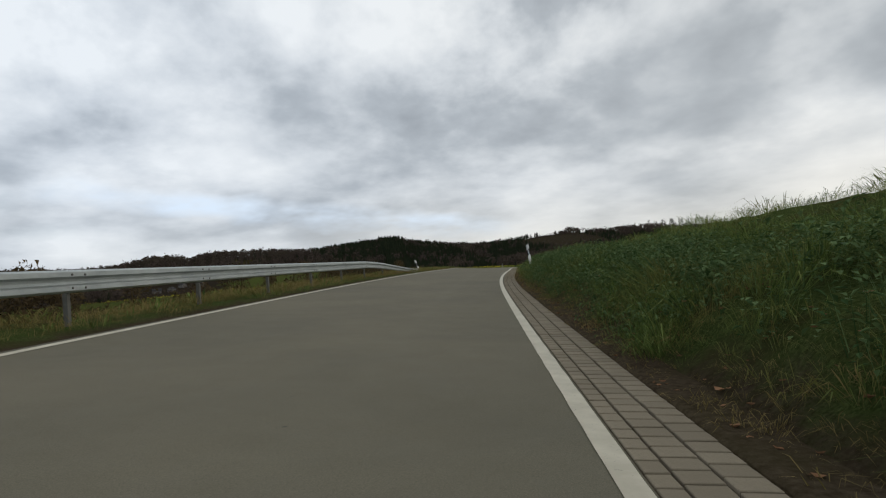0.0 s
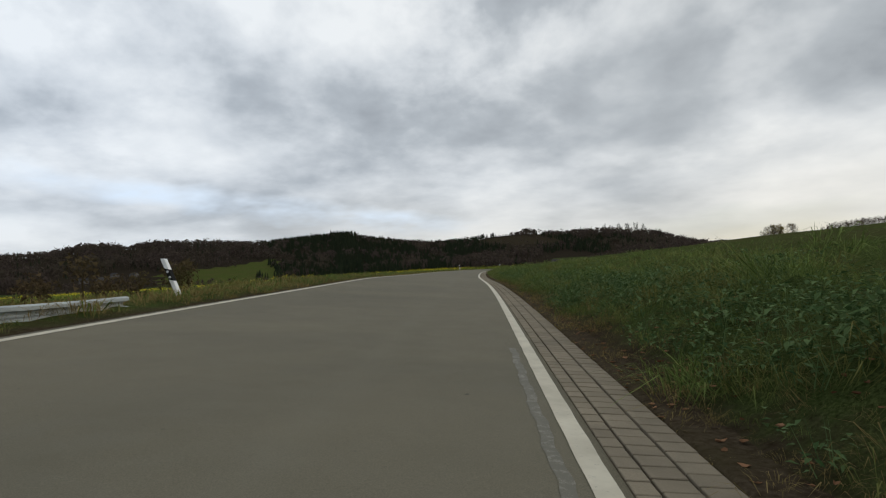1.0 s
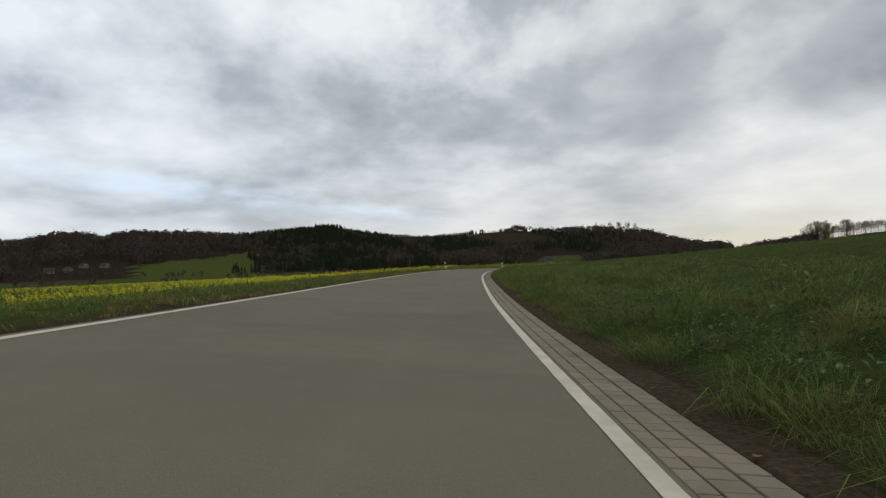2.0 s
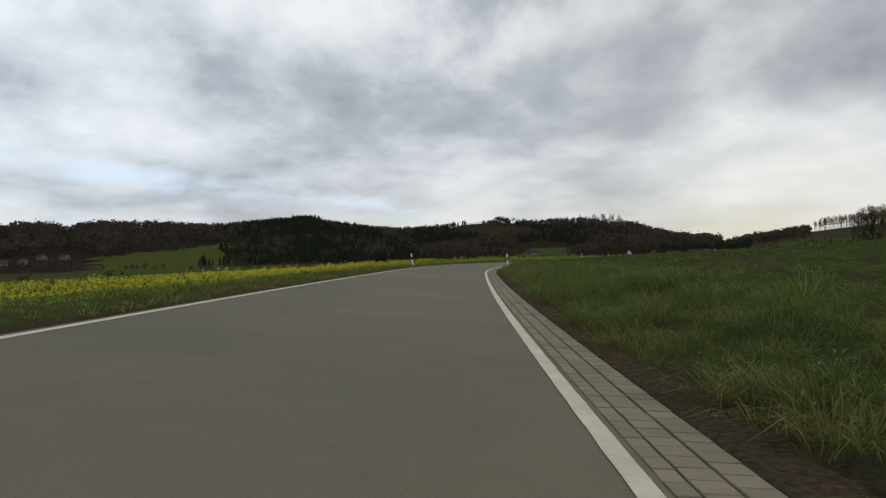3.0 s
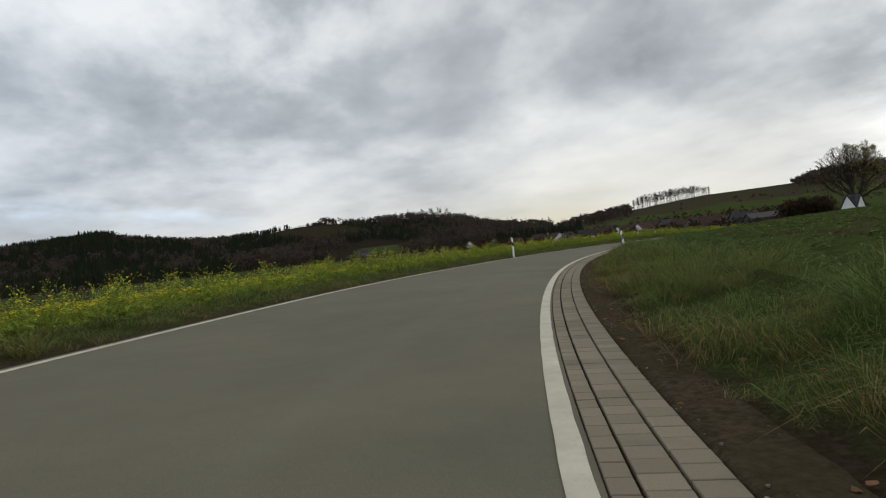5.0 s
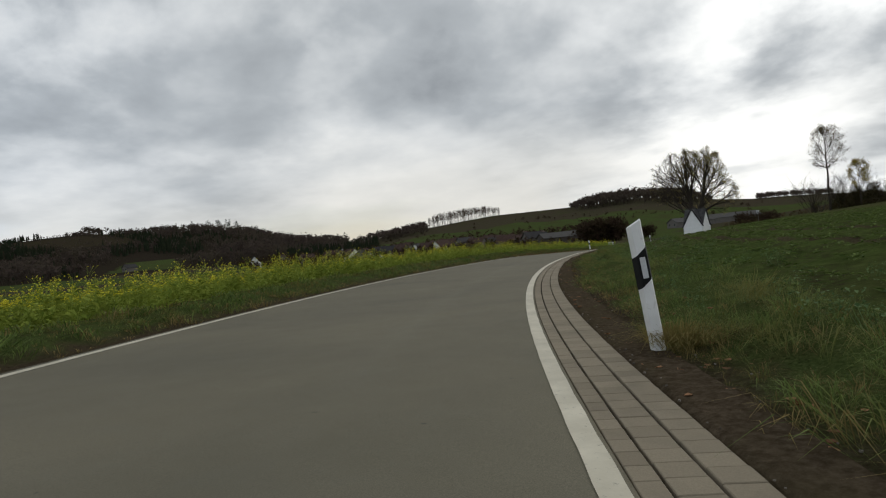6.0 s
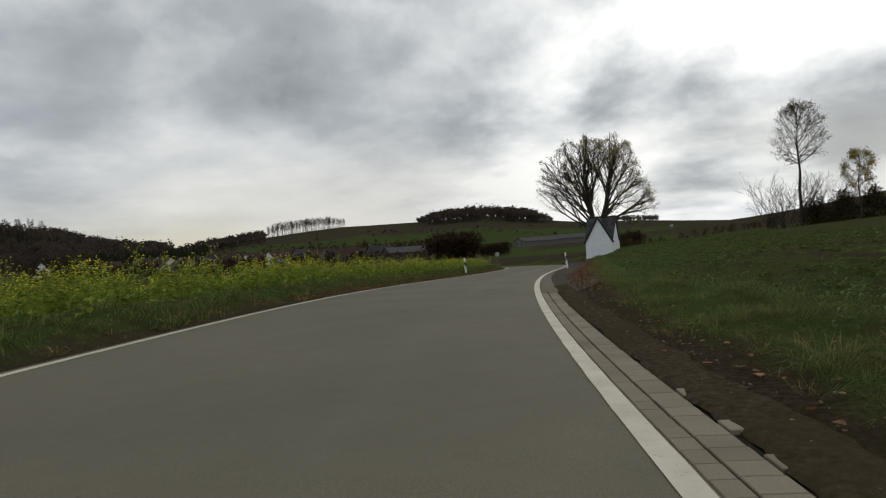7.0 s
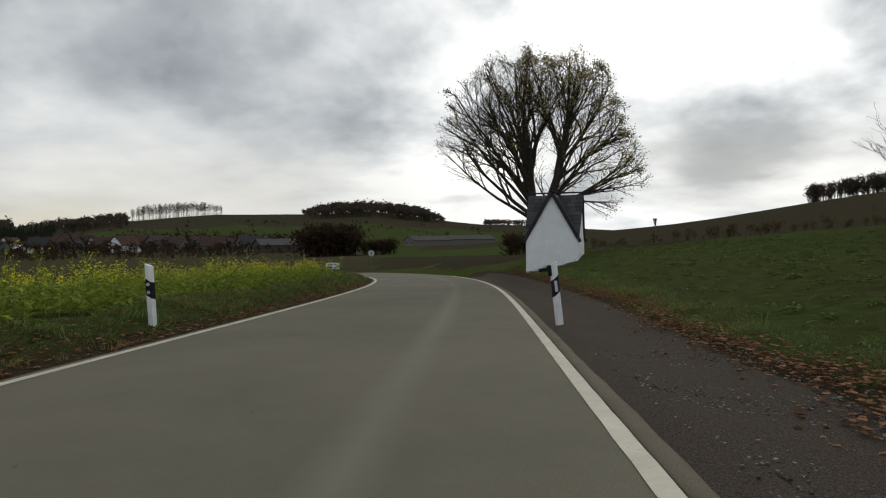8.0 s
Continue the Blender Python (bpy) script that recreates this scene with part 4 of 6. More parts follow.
def guard_rail():
    rail = thing("guard_rail", "galvanised steel crash barrier sloping down to its end by the road", "guard rail")
    wave = [(0.02, 0.0), (0.060, -0.006), (0.095, -0.03), (0.095, -0.092), (-0.012, -0.118), (-0.020, -0.155), (-0.012, -0.192), (0.095, -0.218), (0.095, -0.280), (0.060, -0.304), (0.02, -0.31)]
    joints = [RAIL_START] + [4.0 * k - 0.5 for k in range(-5, 11)] + [RAIL_END]
    for a, b in zip(joints, joints[1:]):
        stations = np.arange(a, b + 0.3, 0.5)
        stations[-1] = b + 0.08
        verts, faces = [], []
        for s in stations:
            squash = 1 - 0.25 * float(smoothstep(RAIL_BEND, RAIL_END, s))
            for thick in (0.0, -0.006):
                for out, down in wave:
                    x, y = plan(s, RAIL_D + out + thick)
                    verts.append((float(x), float(y), float(near_land(np.array([s]), np.array([RAIL_D]))[0] + rail_top(s) + down * squash)))
        n = len(wave)
        for i in range(len(stations) - 1):
            for layer in (0, n):
                for k in range(n - 1):
                    q = i * 2 * n + layer + k
                    faces.append((q, q + 1, q + 2 * n + 1, q + 2 * n))
            for k in (0, n - 1):
                q = i * 2 * n + k
                faces.append((q, q + n, q + 3 * n, q + 2 * n))
        for i in (0, len(stations) - 1):
            for k in range(n - 1):
                q = i * 2 * n + k
                faces.append((q, q + 1, q + n + 1, q + n))
        beam = part("beam", mesh_of("beam", verts, faces, STEEL), rail, "w-shaped steel beam")
        sb = a + 0.12
        for off in (0.0, 0.28):
            for down in (-0.065, -0.245):
                x, y = plan(sb + off, RAIL_D + 0.10)
                zc = float(near_land(np.array([sb]), np.array([RAIL_D]))[0] + rail_top(sb) + down)
                bm = bmesh.new()
                bmesh.ops.create_uvsphere(bm, u_segments=8, v_segments=5, radius=0.017)
                part("bolt", from_bm("bolt", bm, DARK_STEEL), beam, m=Matrix.Translation((float(x), float(y), zc)))
        x, y = plan(a + 0.2, RAIL_D - 0.055)
        gz = float(near_land(np.array([a]), np.array([RAIL_D]))[0])
        hh = float(rail_top(a)) - 0.03
        if hh > 0.3:
            turn = Matrix.Rotation(-float(along(a)[3]), 4, "Z")
            bm = bmesh.new()
            for size, at in (((0.006, 0.062, hh + 0.3), (0.030, 0, (hh - 0.3) / 2)), ((0.066, 0.006, hh + 0.3), (0, 0.031, (hh - 0.3) / 2)), ((0.066, 0.006, hh + 0.3), (0, -0.031, (hh - 0.3) / 2))):
                bmesh.ops.create_cube(bm, size=1.0, matrix=Matrix.Translation(at) @ Matrix.Diagonal((*size, 1)))
            part("rail_post", from_bm("rail_post", bm, DARK_STEEL), rail, m=Matrix.Translation((float(x), float(y), gz)) @ turn)


guard_rail()


# ---- chapel ----
def chapel():
    w, dep, eave, apex = 2.42, 2.9, 1.22, 3.36
    base = -0.50
    right = Vector((math.cos(radians(90 - 172.0)), math.sin(radians(90 - 172.0)), 0))
    back = Vector((math.cos(radians(90 - 82.0)), math.sin(radians(90 - 82.0)), 0))
    m = Matrix(((right.x, back.x, 0, 120.83), (right.y, back.y, 0, 231.56), (0, 0, 1, base), (0, 0, 0, 1)))
    home = thing("chapel", "small whitewashed wayside chapel with steep dark slate cross-gable roof", "chapel", m)
    t = 0.25
    gable = [(0, -0.8), (w, -0.8), (w, eave), (w / 2, apex), (0, eave)]
    side = [(0, -0.8), (dep, -0.8), (dep, eave), (dep / 2, apex), (0, eave)]

    def wall(name, outline, along_x, at):
        n = len(outline)
        v = []
        for off in (at, at + t):
            for a, z in outline:
                v.append((a, off, z) if along_x else (off, a, z))
        f = [tuple(range(n)), tuple(reversed(range(n, 2 * n)))] + [(i, n + i, n + (i + 1) % n, (i + 1) % n) for i in range(n)]
        me = mesh_of(name, v, f, PLASTER)
        bm = bmesh.new()
        bm.from_mesh(me)
        bmesh.ops.recalc_face_normals(bm, faces=bm.faces)
        bm.to_mesh(me)
        bm.free()
        part(name, me, home, "white plastered gable wall")

    wall("wall", gable, True, 0.0)
    wall("wall", gable, True, dep - t)
    inset = [(min(max(a, t + 0.002), dep - t - 0.002), z) for a, z in side]
    wall("wall", inset, False, 0.0)
    wall("wall", inset, False, w - t)
    # roof of two crossing ridges: each wing has two slopes, laid in courses of slates
    over, thick = 0.12, 0.15
    up = apex + 0.03

    # each slope of the cross wing shows as two triangles beside the front gable
    def triangle(p, q, r):
        a, b, c = Vector(p), Vector(q), Vector(r)
        n = (b - a).cross(c - a).normalized()
        if n.z < 0:
            n = -n
        v = [a, b, c, a + n * thick, b + n * thick, c + n * thick]
        me = mesh_of("roof", v, [(0, 2, 1), (3, 4, 5), (0, 1, 4, 3), (1, 2, 5, 4), (2, 0, 3, 5)], SLATE)
        roof = part("roof", me, home, "dark slate roof slope")
        rows = 11
        for k in range(rows):
            u0, u1 = k / rows, min((k + 1.2) / rows, 0.999)
            l0, r0, l1, r1 = a.lerp(b, u0), a.lerp(c, u0), a.lerp(b, u1), a.lerp(c, u1)
            pieces = max(1, int((r1 - l1).length / 0.3))
            for j in range(pieces):
                g0, g1 = j / pieces + 0.01, (j + 1) / pieces - 0.01
                lo0, lo1 = l0.lerp(r0, g0) + n * (thick + 0.022), l0.lerp(r0, g1) + n * (thick + 0.022)
                hi0, hi1 = l1.lerp(r1, g0) + n * (thick + 0.004), l1.lerp(r1, g1) + n * (thick + 0.004)
                sv = [lo0, lo1, hi1, hi0, lo0 - n * 0.014, lo1 - n * 0.014, hi1 - n * 0.003, hi0 - n * 0.003]
                part("slate", mesh_of("slate", sv, [(0, 1, 2, 3), (4, 7, 6, 5), (0, 4, 5, 1), (1, 5, 6, 2), (3, 2, 6, 7), (0, 3, 7, 4)], SLATE_PIECE), roof)

    cx, cy = w / 2, dep / 2
    for sx in (0, 1):
        for sy in (0, 1):
            xe = -over if sx == 0 else w + over
            corner = (0.0 - 0.03 if sx == 0 else w + 0.03, 0.0 - 0.03 if sy == 0 else dep + 0.03, eave - 0.04)
            triangle(corner, (cx, cy, up), (xe, cy, up))
            yo = -over if sy == 0 else dep + over
            triangle(corner, (cx, cy, up), (cx, yo, up))
    ridge_a = box("ridge_cap", (w + 2 * over, 0.16, 0.07), (cx, cy, up + thick + 0.05), SLATE, 0.015)
    part("ridge_cap", ridge_a, home)
    part("ridge_cap", box("ridge_cap", (0.16, dep + 2 * over, 0.07), (cx, cy, up + thick + 0.045), SLATE, 0.015), home)
    part("notice", box("notice", (0.22, 0.02, 0.28), (w * 0.62, -0.015, 0.55), SIGN_WHITE, 0.004), home, "small pale plate on the wall")
    return home


chapel()


# ---- trees ----
class Wood:
    """Gathers tapered limbs into one mesh."""

    def __init__(self):
        self.verts, self.faces = [], []

    def limb(self, points, radii, sides):
        ring = []
        for i, (p, r) in enumerate(zip(points, radii)):
            t = (points[min(i + 1, len(points) - 1)] - points[max(i - 1, 0)]).normalized()
            u = t.cross(Vector((0.31, 0.83, 0.46))).normalized()
            w = t.cross(u)
            k = len(self.verts)
            for j in range(sides):
                a = 6.2832 * j / sides
                q = p + (u * math.cos(a) + w * math.sin(a)) * r
                self.verts.append((q.x, q.y, q.z))
            ring.append(k)
        for a, b in zip(ring, ring[1:]):
            for j in range(sides):
                self.faces.append((a + j, a + (j + 1) % sides, b + (j + 1) % sides, b + j))


def grow(wood, tips, rng, start, way, length, radius, level, levels, spread, rise, env, inside=None):
    """A limb with side shoots; tips gathers places and directions of the twigs' ends."""
    steps = 5 if level < 2 else 3
    points, radii, here, step_way = [start], [radius], start, way.normalized()
    for i in range(steps):
        wob = Vector((rng.gauss(0, 1), rng.gauss(0, 1), rng.gauss(0, 0.6))) * (0.10 + 0.05 * level)
        step_way = (step_way + wob + Vector((0, 0, rise * 0.12))).normalized()
        here = here + step_way * (length / steps)
        if inside and not inside(here) and i > 0:
            break
        points.append(here)
        radii.append(max(radius * (1 - 0.78 * (i + 1) / steps), 0.005))
    steps = len(points) - 1
    wood.limb(points, radii, (8, 6, 5, 3, 3)[level])
    if level >= levels:
        tips.append((points[-1], step_way))
        tips.append((points[-2], step_way))
        return
    shoots = env[level]
    for k in range(shoots):
        u = 0.22 + 0.78 * (k + rng.random()) / shoots
        i = min(int(u * steps), steps - 1)
        f = u * steps - i
        p = points[i].lerp(points[i + 1], f)
        along_ = (points[i + 1] - points[i]).normalized()
        side = along_.orthogonal().normalized()
        side.rotate(Matrix.Rotation(rng.uniform(0, 6.283), 3, along_))
        out = (along_ * math.cos(spread) + side * math.sin(spread) * rng.uniform(0.7, 1.15)).normalized()
        r = radii[i] * (0.62 if level < 2 else 0.55)
        grow(wood, tips, rng, p, out, length * rng.uniform(0.42, 0.66) * (1.12 - 0.45 * u), r, level + 1, levels, spread, rise, env, inside)


def leaf_mesh(name, places, size, mat, seed):
    rng = random.Random(seed)
    verts, faces = [], []
    for p, way in places:
        k = len(verts)
        v, f = leaf_quad(p.x + rng.gauss(0, 0.10), p.y + rng.gauss(0, 0.10), p.z + rng.gauss(0, 0.10), size * rng.uniform(0.6, 1.2), size * rng.uniform(0.5, 0.8), rng.uniform(0, 6.283), rng.uniform(-1.2, 0.6), rng.uniform(-0.4, 0.4))
        verts += v
        faces += [tuple(i + k for i in q) for q in f]
    return mesh_of(name, verts, faces, mat)


LIME_LIMBS = (
    # stem, height of the fork, lean to the right in degrees, length
    (0, 2.7, -66, 5.6), (0, 2.9, -56, 6.4), (0, 3.2, -46, 6.6), (0, 3.5, -34, 7.0), (0, 3.9, -25, 7.4), (0, 4.6, -14, 7.0), (0, 5.0, 10, 6.2), (0, 6.2, -24, 5.0), (0, 7.4, 12, 4.2), (0, 8.0, -18, 4.0),
    (1, 2.9, 70, 5.6), (1, 3.2, 60, 6.0), (1, 3.7, 50, 5.6), (1, 4.4, 38, 5.2), (1, 5.2, 24, 5.6), (1, 5.8, -10, 5.4), (1, 6.6, 14, 4.8), (1, 7.6, 30, 3.6), (1, 8.4, -12, 3.4),
    (0, 5.6, 24, 5.0), (0, 7.6, 22, 3.4), (1, 6.4, -22, 4.2), (0, 4.2, -48, 5.6), (0, 5.2, -40, 5.2), (1, 4.8, 54, 4.8), (1, 5.8, 42, 4.6))
LIME_LOBES = ((-1.1, 7.9, 3.3, 4.0), (1.9, 8.1, 2.6, 3.9), (-3.0, 5.9, 2.9, 2.9), (3.5, 5.6, 2.7, 2.7), (0.5, 6.9, 3.2, 4.7), (-2.6, 7.6, 2.6, 2.8), (3.0, 7.3, 2.3, 2.5))


def linden(x, y, z):
    """The big tree by the chapel: two stems from one foot, fanning limbs, a crown of four lobes."""
    rng = random.Random(5)
    tree = thing("tree", "large leaf-shedding lime tree with two stems behind the chapel", "tree", Matrix.Translation((x, y, z)))
    wood, tips = Wood(), []
    right, deep = Vector((0.309, -0.951, 0)), Vector((0.951, 0.309, 0))

    def crown(p):
        a, f, u = p.dot(right), p.dot(deep), p.z
        k = 1 + 0.07 * math.sin(2.3 * a + 1.7 * u) + 0.05 * math.sin(4.1 * u - 3 * f)
        return any(((a - ca) / (ra * k)) ** 2 + ((u - cu) / (ru * k)) ** 2 + (f / (3.3 * k)) ** 2 < 1 for ca, cu, ra, ru in LIME_LOBES)

    def at(a, f, u):
        return right * a + deep * f + Vector((0, 0, u))

    wood.limb([at(0.2, 0, -0.5), at(0.2, 0, 0.2), at(0.2, 0, 1.2), at(0.25, 0, 2.0)], [0.72, 0.55, 0.48, 0.42], 12)
    stems = [[at(0.1 - 0.02, 0.05, 1.5), at(0.10, 0.1, 3.2), at(-0.05, 0.1, 5.0), at(-0.35, 0.15, 7.2), at(-0.40, 0.2, 9.4), at(-0.05, 0.2, 12.1)],
             [at(0.35, -0.05, 1.5), at(0.85, -0.1, 3.2), at(1.35, -0.1, 4.8), at(1.85, -0.15, 6.8), at(2.05, -0.1, 9.0), at(2.15, 0, 12.2)]]
    thick = [0.33, 0.28, 0.22, 0.15, 0.09, 0.015]
    for points in stems:
        wood.limb(points, thick, 9)

    def on_stem(which, h):
        points = stems[which]
        for k in range(5):
            if points[k + 1].z >= h:
                f = (h - points[k].z) / (points[k + 1].z - points[k].z)
                return points[k].lerp(points[k + 1], f), thick[k] + (thick[k + 1] - thick[k]) * f
        return points[-1], thick[-1]

    for turn in (0, 1):
        for k, (which, h, lean, length) in enumerate(LIME_LIMBS):
            if turn and (k % 3 == 0 or abs(lean) < 13):
                continue
            yaw = rng.uniform(-0.55, 0.55) if not turn else rng.choice((-1, 1)) * rng.uniform(0.8, 1.3)
            a = radians(lean)
            side = abs(math.sin(a)) if not turn else max(abs(math.sin(a)) * 0.8, 0.35)
            way = right * math.copysign(side * math.cos(yaw), a) + deep * side * math.sin(yaw) + Vector((0, 0, math.cos(a)))
            p, r = on_stem(which, h)
            grow(wood, tips, rng, p, way, length * (1.0 if not turn else 0.78) * rng.uniform(0.95, 1.08), min(r * 0.5, 0.045 + 0.011 * length), 0, 3, 0.56, 0.35, (6, 6, 4), crown)
    part("trunk", mesh_of("trunk", wood.verts, wood.faces, BARK), tree, "dark double trunk and limbs")
    leaves = []
    for p, way in tips:
        a = p.dot(right)
        full = 0.30 + 0.40 * max(-1, min(1, a / 2.5)) + (0.25 if p.z < 5.5 else 0.0)
        leaves += [(p, way)] * (3 if rng.random() < full * 0.75 else (1 if rng.random() < 0.45 + 0.3 * full else 0))
    part("crown", leaf_mesh("crown", leaves, 0.12, TREE_LEAF, 3), tree, "thin yellow-brown autumn leaves")
    return tree


def slim_tree(x, y, z, height, crown, seed, leaf, label, stem=0.5, size=0.13, few=0.5, limbs=18):
    """A straight stem with a rounded crown of spreading limbs."""
    rng = random.Random(seed)
    tree = thing("tree", label, "tree", Matrix.Translation((x, y, z)), "trees on the slope")
    wood, tips = Wood(), []
    points = [Vector((rng.gauss(0, 0.012) * i, rng.gauss(0, 0.012) * i, -0.4 + (height * 0.93 + 0.4) * i / 8)) for i in range(9)]
    radii = [max(height * 0.0165 * (1 - 0.115 * i), 0.02) for i in range(9)]
    wood.limb(points, radii, 8)
    middle, tall = height * (stem + 1) / 2, height * (1 - stem) / 2

    def inside(p):
        low = p.z < middle
        a = math.atan2(p.y, p.x)
        k = 1 + 0.10 * math.sin(3 * a + seed) + 0.07 * math.sin(7 * a + p.z * 2)
        return (math.hypot(p.x, p.y) / (crown * k)) ** 2 + (abs(p.z - middle) / (tall * (1.15 if low else 1.02) * k)) ** 2 < 1

    for k in range(limbs):
        u = stem + 0.05 + (0.92 - stem) * (k / limbs) ** 1.1
        i = min(int(u * 8), 7)
        p = points[i].lerp(points[i + 1], u * 8 - i)
        a = k * 2.4 + rng.uniform(-0.3, 0.3)
        flat = 1.20 - 0.75 * (u - stem) / (1 - stem) + rng.uniform(-0.12, 0.12)
        way = Vector((math.cos(a) * math.sin(flat), math.sin(a) * math.sin(flat), math.cos(flat)))
        grow(wood, tips, rng, p, way, crown * rng.uniform(1.0, 1.35), max(radii[i] * 0.42, 0.02), 1, 3, 0.62, 0.35, (8, 8, 5), inside)
    part("trunk", mesh_of("trunk", wood.verts, wood.faces, BARK), tree, "slim dark trunk and branches")
    leaves = [t for t in tips for _ in range(3) if rng.random() < few]
    part("crown", leaf_mesh("crown", leaves, size, leaf, seed), tree, "sparse autumn leaves")
    return tree


def bush(x, y, z, w, h, seed, leaf, label, group="", dense=900, size=0.16, stems=9, fork=(4, 5, 3)):
    """A many-stemmed shrub: stems from the ground and a loose shell of leaves."""
    rng = random.Random(seed)
    ob = thing("bush", label, "bush", Matrix.Translation((x, y, z)), group)
    wood, tips = Wood(), []
    for k in range(stems):
        a, r = rng.uniform(0, 6.283), rng.uniform(0.0, 0.5) * w / 2
        way = Vector((math.cos(a) * 0.6, math.sin(a) * 0.6, 1))
        grow(wood, tips, rng, Vector((math.cos(a) * r, math.sin(a) * r, -0.2)), way, h * rng.uniform(0.8, 1.1), 0.012 + 0.006 * h, 1, 3, 0.5, 0.5, fork)
    part("branching", mesh_of("branching", wood.verts, wood.faces, BARK), ob)
    leaves = []
    for _ in range(dense):
        a, q = rng.uniform(0, 6.283), math.sqrt(rng.random())
        u = rng.random()
        rad = w / 2 * (1 - 0.55 * u ** 2) * (0.8 + 0.3 * math.sin(a * 3 + seed) * math.sin(u * 5 + seed))
        leaves.append((Vector((math.cos(a) * q * rad, math.sin(a) * q * rad, h * u * (0.85 + 0.2 * math.sin(a * 2 + seed)))), Vector((0, 0, 1))))
    part("foliage", leaf_mesh("foliage", leaves, size, leaf, seed), ob)
    return ob


linden(126.1, 233.0, -0.8)
slim_tree(120.1, 214.2, spot(120.1, 214.2) - 0.2, 9.3, 1.95, 11, THIN_LEAF, "tall slim tree with straight trunk and round thinning crown", 0.50, 0.085, 0.9, 26)
slim_tree(117.0, 210.4, spot(117.0, 210.4), 4.6, 1.0, 23, YELLOW_LEAF, "young tree still full of yellow leaves", 0.45, 0.12, 0.9, 12)
bush(119.6, 215.2, spot(119.6, 215.2), 3.4, 3.4, 31, THIN_LEAF, "tall nearly bare shrub fanning out in the hedge", "", 120, 0.07, 15, (6, 8, 5))
bush(121.4, 212.6, spot(121.4, 212.6), 3.0, 3.2, 37, THIN_LEAF, "tall nearly bare shrub fanning out in the hedge", "", 120, 0.07, 15, (6, 8, 5))
bush(122.9, 216.7, spot(122.9, 216.7), 0.7, 1.3, 41, BUSH_LEAF, "small dark upright shrub on the slope", dense=500, size=0.12)
hedge_rng = random.Random(8)
for k in range(13):
    hx, hy = 119.0 - k * 1.15 + 2.5, 212.5 - k * 1.9 + 1.0
    bush(hx + hedge_rng.uniform(-0.4, 0.4), hy, spot(hx, hy), 3.0, min(1.8 + 0.24 * k, 3.2) * hedge_rng.uniform(0.85, 1.1), 50 + k, BUSH_LEAF, "dense dark brambly hedge shrub", "hedge on the slope", 2300, 0.16)


# ---- woods on the hills ----
def cone_tree(seed):
    rng = random.Random(seed)
    parts = []
    for k, (z0, z1, r) in enumerate(((1.5, 9, 3.2), (6, 13.5, 2.5), (10.5, 18, 1.6))):
        v = [(math.cos(a) * r * rng.uniform(0.75, 1.15), math.sin(a) * r * rng.uniform(0.75, 1.15), z0 + rng.uniform(-0.8, 0.8)) for a in [6.283 * j / 6 for j in range(6)]]
        v.append((rng.uniform(-0.3, 0.3), rng.uniform(-0.3, 0.3), z1))
        parts.append((v, [(j, (j + 1) % 6, 6) for j in range(6)]))
    v = [(0.25, 0, -2), (-0.15, 0.2, -2), (-0.15, -0.2, -2), (0.12, 0, 12), (-0.08, 0.1, 12), (-0.08, -0.1, 12)]
    parts.append((v, [(0, 1, 4, 3), (1, 2, 5, 4), (2, 0, 3, 5)]))
    return tri_fan(parts)


def stem_pine(seed):
    """A tall thin tree, bare below, with a loose tufted top."""
    rng = random.Random(seed)
    lean = rng.uniform(-0.5, 0.5)
    v = [(0.15, 0, -2), (-0.09, 0.12, -2), (-0.09, -0.12, -2), (lean + 0.06, 0, 16), (lean - 0.04, 0.06, 16), (lean - 0.04, -0.06, 16)]
    parts = [(v, [(0, 1, 4, 3), (1, 2, 5, 4), (2, 0, 3, 5)])]
    low = rng.uniform(5.8, 9.5)
    for k in range(46):
        u = rng.random()
        z = low + (17.2 - low) * u
        r = 1.9 * math.sqrt(rng.random()) * (1 - 0.6 * abs(u - 0.35))
        a = rng.uniform(0, 6.283)
        x, y = lean * z / 16 + math.cos(a) * r, math.sin(a) * r
        g = 0.62
        parts.append(([(x + rng.uniform(-g, g), y + rng.uniform(-g, g), z + rng.uniform(-g, g)) for _ in range(3)], [(0, 1, 2)]))
    return tri_fan(parts)


def round_tree(seed, flakes=24, flake=2.3):
    """A broad crown of many loose twig clumps round a forked stem."""
    rng = random.Random(seed)
    parts = []
    lobes = [(rng.uniform(-2.0, 2.0), rng.uniform(-2.0, 2.0), rng.uniform(5.5, 10.5), rng.uniform(2.4, 3.6)) for _ in range(4)]
    for k in range(flakes):
        cx, cy, cz, r = lobes[k % 4]
        a, b = rng.uniform(0, 6.283), rng.uniform(-1, 1)
        q = r * rng.uniform(0.55, 1.05)
        x, y, z = cx + math.cos(a) * math.sqrt(1 - b * b) * q, cy + math.sin(a) * math.sqrt(1 - b * b) * q, cz + b * q * 1.1
        v = [(x + rng.uniform(-1, 1) * flake, y + rng.uniform(-1, 1) * flake, z + rng.uniform(-1, 1) * flake) for _ in range(3)]
        parts.append((v, [(0, 1, 2)]))
    v = [(0.4, 0, -2), (-0.3, 0.3, -2), (-0.3, -0.3, -2), (0.2, 0, 8), (-0.1, 0.1, 8), (-0.1, -0.1, 8)]
    parts.append((v, [(0, 1, 4, 3), (1, 2, 5, 4), (2, 0, 3, 5)]))
    return tri_fan(parts)


def wood_places(n, az0, az1, near, far, seed, keep):
    rng = np.random.default_rng(seed)
    az = np.radians(rng.uniform(az0, az1, n))
    r = np.sqrt(rng.uniform(near ** 2, far ** 2, n))
    x, y = VIEW[0] + np.sin(az) * r, VIEW[1] + np.cos(az) * r
    ok = keep(np.degrees(az), r, x, y, rng.uniform(0, 1, n))
    x, y = x[ok], y[ok]
    return x, y, land(x, y)[0], rng


